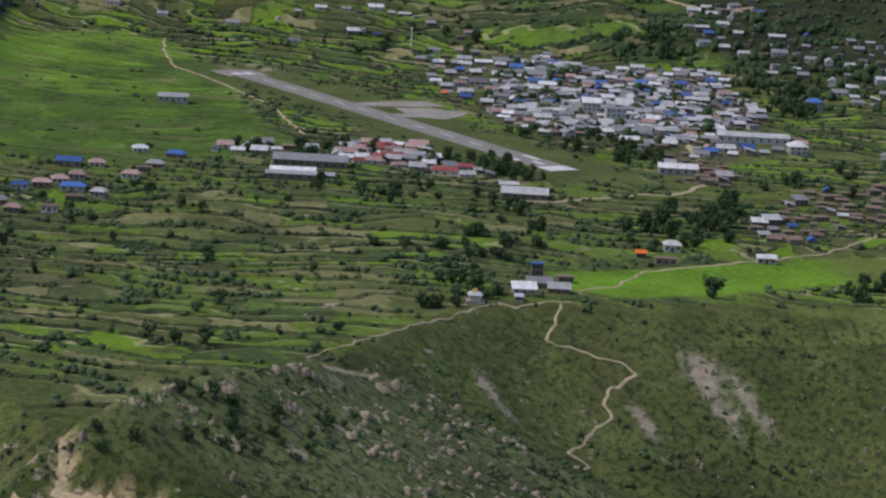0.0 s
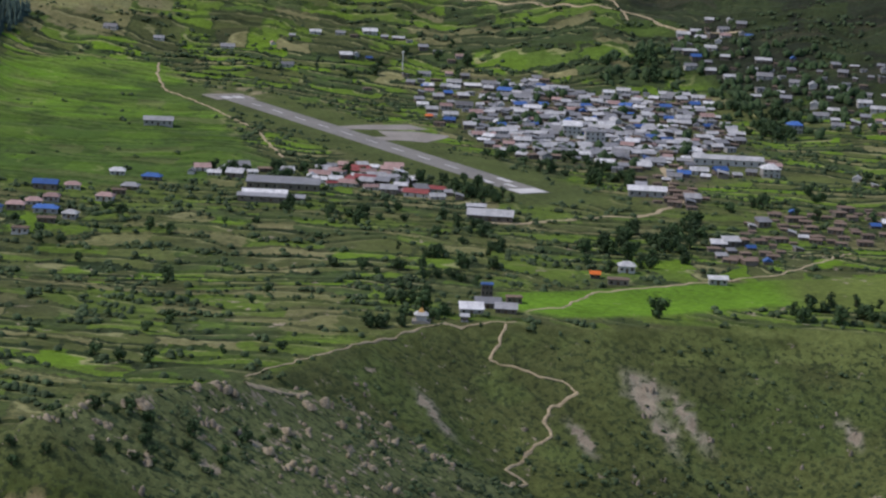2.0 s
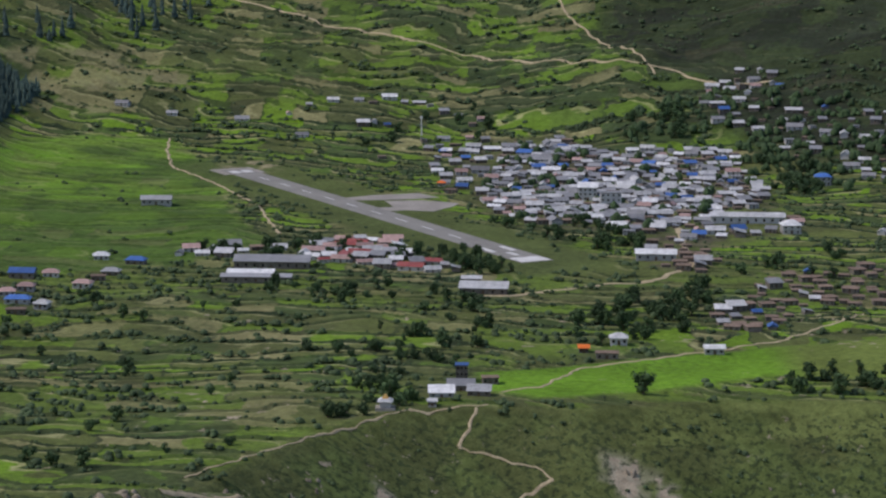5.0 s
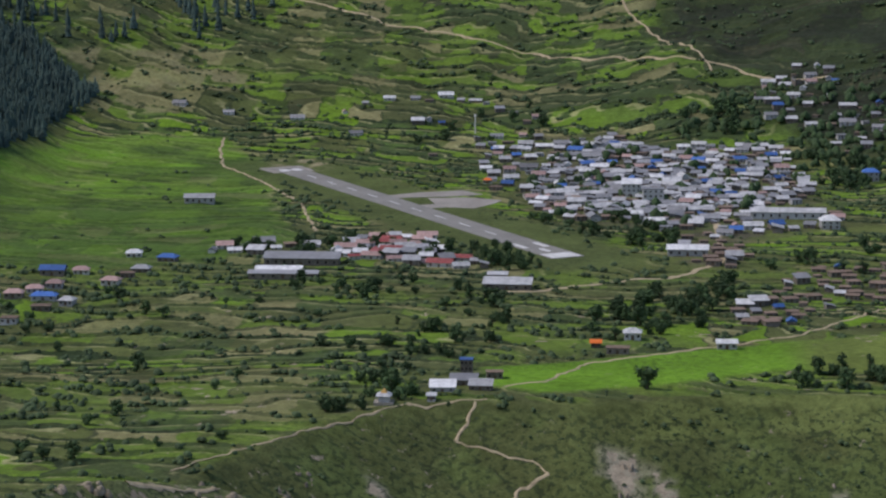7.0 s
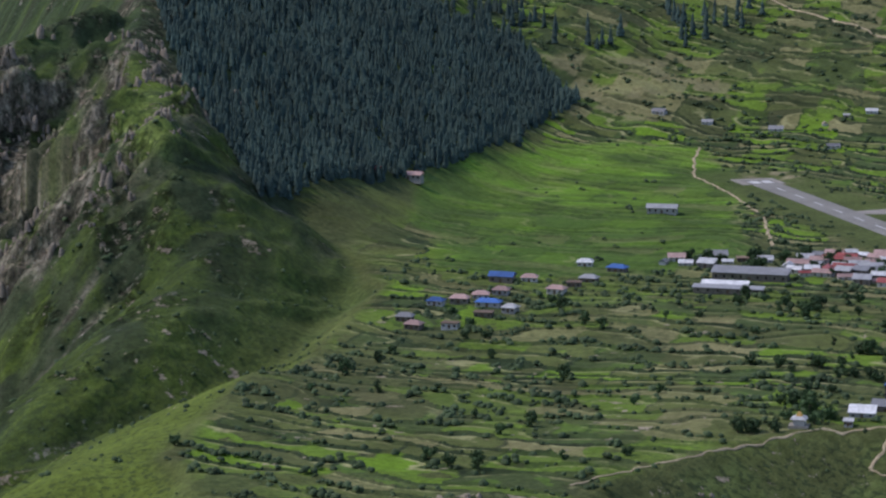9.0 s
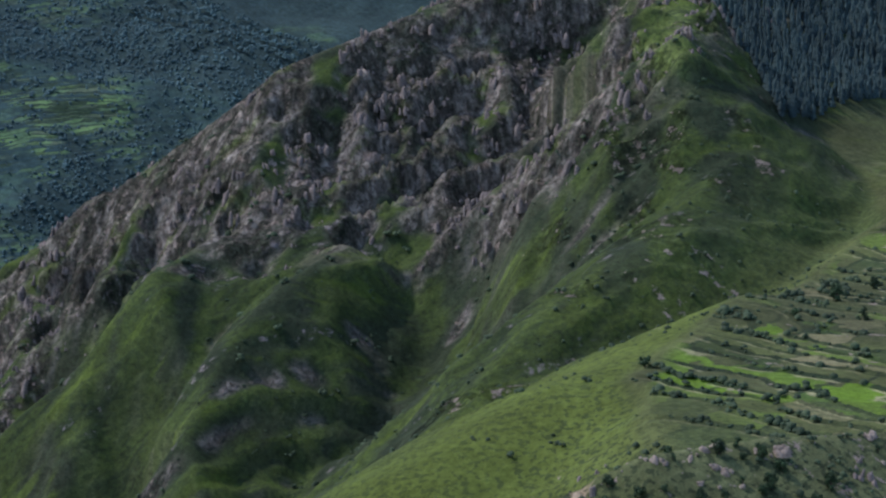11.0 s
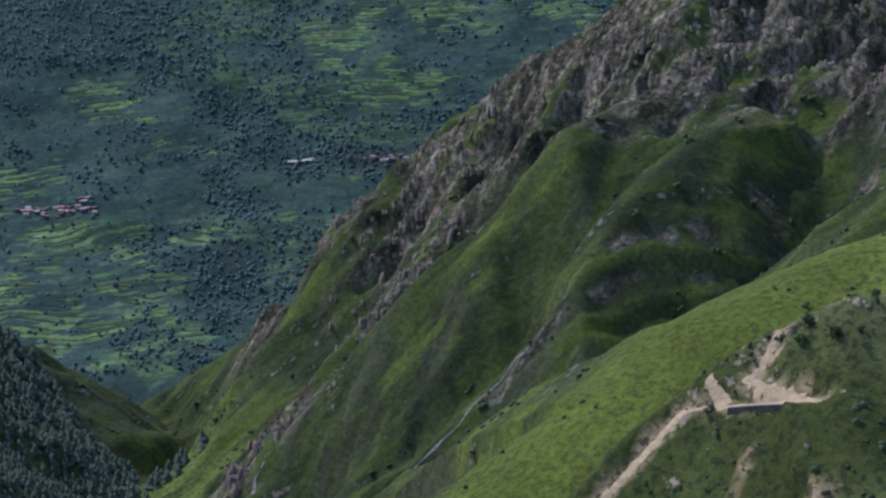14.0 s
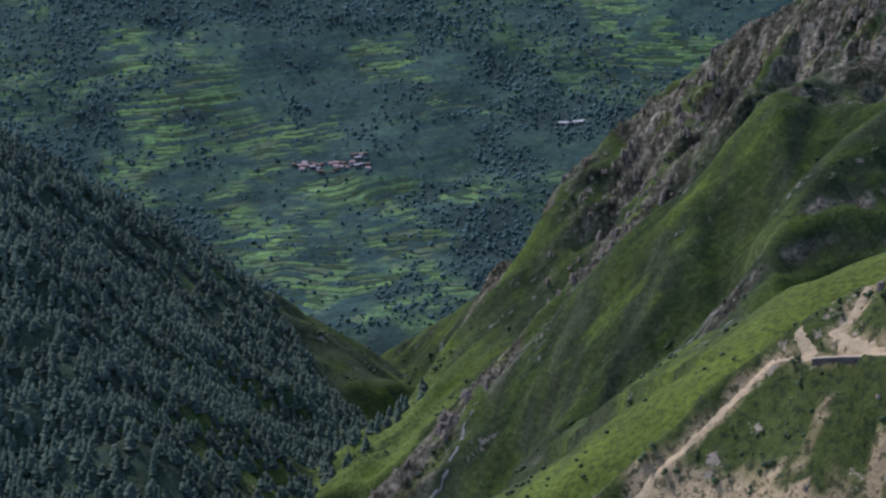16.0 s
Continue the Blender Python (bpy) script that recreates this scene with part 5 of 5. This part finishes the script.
x, y, rng = scatter(64000, -1420, -620, -860, 60, lambda x, y: smooth(470, 360, along(FAR_HILL, x, y)[0]) * (GZ[np.clip(np.searchsorted(GY, y), 0, len(GY) - 1), np.clip(np.searchsorted(GX, x), 0, len(GX) - 1)] > -400) * (along(CREST, x, y)[0] > 150) * np.maximum(smooth(-780, -860, x), smooth(-400, -450, y)) * (0.35 + 0.65 * smooth(0.35, 0.55, fbm(x / 60, y / 60, 219, 3))), 9)
x, y = x[:14000], y[:14000]
stuff("gorge_wood", [("fir", k, 0) for k in range(7)], zip(x, y, zs(x, y) - 0.5, rng.uniform(5, 11, len(x)), rng.uniform(14, 24, len(x))), GORGE_LEAF, "dark forest on the steep far gorge side", "wood")


def far_wood(x, y):
    j, i = np.searchsorted(FY[:, 0], y), np.searchsorted(FX[0], x)
    return (-0.8 * x + 0.6 * y > 1650) * (0.08 + 0.92 * WOODED[np.clip(j, 0, FX.shape[0] - 1), np.clip(i, 0, FX.shape[1] - 1)])


x, y, rng = scatter(110000, -2650, -1640, 250, 1800, far_wood, 10)
x, y = x[:30000], y[:30000]
stuff("far_trees", [("bush", k, 0) for k in range(8)], zip(x, y, far_z(x, y) - 1, rng.uniform(3, 8, len(x)), rng.uniform(3.5, 8, len(x))), HAZED_LEAF, "dark trees massed and dotted over the distant hillside", "trees")


# ---- single trees ----
def tree(seed, tall, wide, label):
    """A broad tree: tapered trunk with limbs, and a lobed crown of many small leaf clumps."""
    rng = random.Random(seed)
    ob = tagged(new("tree"), label, "tree", group="trees among the fields")
    bm = bmesh.new()
    bmesh.ops.create_cone(bm, segments=7, radius1=0.05 * tall, radius2=0.02 * tall, depth=tall * 0.6, matrix=Matrix.Translation((0, 0, tall * 0.25)))
    lobes = []
    for k in range(8):
        a, r = k * 2.4 + rng.uniform(-0.4, 0.4), wide * rng.uniform(0.12, 0.36)
        c = Vector((r * math.cos(a), r * math.sin(a), tall * rng.uniform(0.20, 0.80)))
        lobes.append((c, wide * rng.uniform(0.20, 0.29)))
        start = Vector((0, 0, tall * 0.3))
        turn_to = (c - start).to_track_quat("Z", "Y").to_matrix().to_4x4()
        bmesh.ops.create_cone(bm, segments=5, radius1=0.022 * tall, radius2=0.008 * tall, depth=(c - start).length, matrix=Matrix.Translation((start + c) / 2) @ turn_to)
    part("trunk", bm, BARK, ob)
    bm = bmesh.new()
    for c, r in lobes:
        bmesh.ops.create_icosphere(bm, subdivisions=1, radius=r * 0.72, matrix=Matrix.Translation(c))
        for _ in range(32):
            d = Vector((rng.gauss(0, 1), rng.gauss(0, 1), rng.gauss(0, 0.8))).normalized() * r * rng.uniform(0.7, 1.2)
            s = r * rng.uniform(0.18, 0.34)
            m = Matrix.Translation(c + d) @ Euler([rng.uniform(0, 6.3) for _ in range(3)]).to_matrix().to_4x4()
            q = [bm.verts.new(m @ Vector(p)) for p in ((-s, -s * 0.6, 0), (s, -s * 0.5, s * 0.3), (s * 0.7, s * 0.7, 0), (-s * 0.6, s * 0.6, s * 0.25))]
            bm.faces.new(q)
    for v in bm.verts:
        v.co += Vector((rng.uniform(-1, 1), rng.uniform(-1, 1), rng.uniform(-1, 1))) * 0.012 * wide
    part("crown", bm, LEAF, ob)
    return ob


BIG = tree(1, 11, 9, "tall dense dark-green tree alone at the field's edge")
BIG.matrix_basis = pose(112, -299, ground_z(112, -299) - 1.2)
TREES = [tree(2, 8, 7, "round dark-green broadleaf tree between terraces"), tree(3, 9.5, 7, "tall dark-green broadleaf tree near houses"), tree(4, 6, 6, "low spreading dark-green tree on a terrace edge"), tree(5, 7, 4.6, "slender dark-green tree among the fields")]
TREE_RNG = random.Random(21)
first_use = set()


def plant(x, y, size=1.0):
    ob = TREE_RNG.choice(TREES)
    m = pose(x, y, ground_z(x, y) - 0.9 * size, 0, 0, TREE_RNG.uniform(0, 360))
    made = copy_thing(ob, m) if ob.name in first_use else ob
    first_use.add(ob.name)
    made.matrix_basis = m @ Matrix.Diagonal((size, size, size * TREE_RNG.uniform(0.85, 1.2), 1))


def grove(poly, count, size=(0.7, 1.2), gap=5.0):
    xs, ys = [p[0] for p in poly], [p[1] for p in poly]
    done = tries = 0
    while done < count and tries < count * 30:
        tries += 1
        x, y = TREE_RNG.uniform(min(xs), max(xs)), TREE_RNG.uniform(min(ys), max(ys))
        if bool(inside(poly, np.array(x), np.array(y))) and off_houses(np.array([x]), np.array([y]), gap)[0]:
            plant(x, y, TREE_RNG.uniform(*size))
            done += 1


grove([(89, -213), (90, -143), (107, -121), (128, -76), (155, -57), (152, -124), (136, -178), (107, -200)], 48)          # wood between the bright field and the town
grove([(-5, -300), (10, -230), (30, -120), (60, -150), (40, -260), (22, -300)], 24, (0.5, 0.95))             # line of trees below the hall
grove([(-108, 24), (-70, 44), (-20, 74), (40, 20), (70, -40), (36, -40), (-10, -14), (-70, 10)], 60, (0.6, 1.0), 4.5)
grove([(-8, -356), (2, -320), (26, -306), (30, -325), (6, -350)], 9)
grove([(160, -290), (170, -262), (215, -255), (260, -275), (240, -300)], 22)
grove([(-200, -430), (-200, -100), (-20, -60), (40, -200), (0, -330), (-60, -430)], 38, (0.5, 0.9))
grove([(30, 160), (130, 50), (140, 20), (100, 40), (60, 110)], 14)
grove([(160, -40), (230, 60), (300, 150), (300, -40), (220, -60)], 26)
grove([(138, 386), (143, 448), (176, 437), (174, 375)], 18, (0.8, 1.3), 3)
grove([(206, 312), (221, 329), (262, 300), (240, 214), (213, 224)], 30, (0.7, 1.2), 3)
grove([(131, 29), (114, 66), (96, 113), (99, 145), (126, 85)], 16, (0.6, 1.0), 3)
grove([(-40, 400), (0, 520), (60, 500), (60, 420)], 12)
grove([(-86, -600), (-50, -556), (-24, -540), (-12, -570), (-50, -620)], 16, (0.35, 0.6))
grove([(-104, -640), (-92, -612), (-60, -580), (-48, -612), (-80, -640)], 22, (0.35, 0.6))
grove([(-50, -470), (-20, -420), (-5, -440), (-30, -500)], 8, (0.4, 0.65))
# trees squeezed between the houses, too many to count
NORTH_TOWN = [(138, 386), (143, 448), (189, 470), (300, 420), (300, 240), (232, 215), (207, 300)]
x, y, rng = scatter(5000, 40, 310, 30, 480, lambda x, y: 0.5 * inside(TOWN_CORE, x, y) + 1.0 * inside(NORTH_TOWN, x, y), 31)
ok = off_houses(x, y, 3.4)
x, y = x[ok][:330], y[ok][:330]
big = rng.uniform(0, 1, len(x))
stuff("town_trees", [("bush", k, 3) for k in range(41, 47)], zip(x, y, zs(x, y) - 0.2, 3.0 + 4.0 * big, 3.0 + 3.2 * big), LEAF, "dark-green trees squeezed between the town houses", "trees")
grove([(-60, -70), (-10, -55), (60, -110), (40, -150), (-30, -110)], 26, (0.55, 0.9))
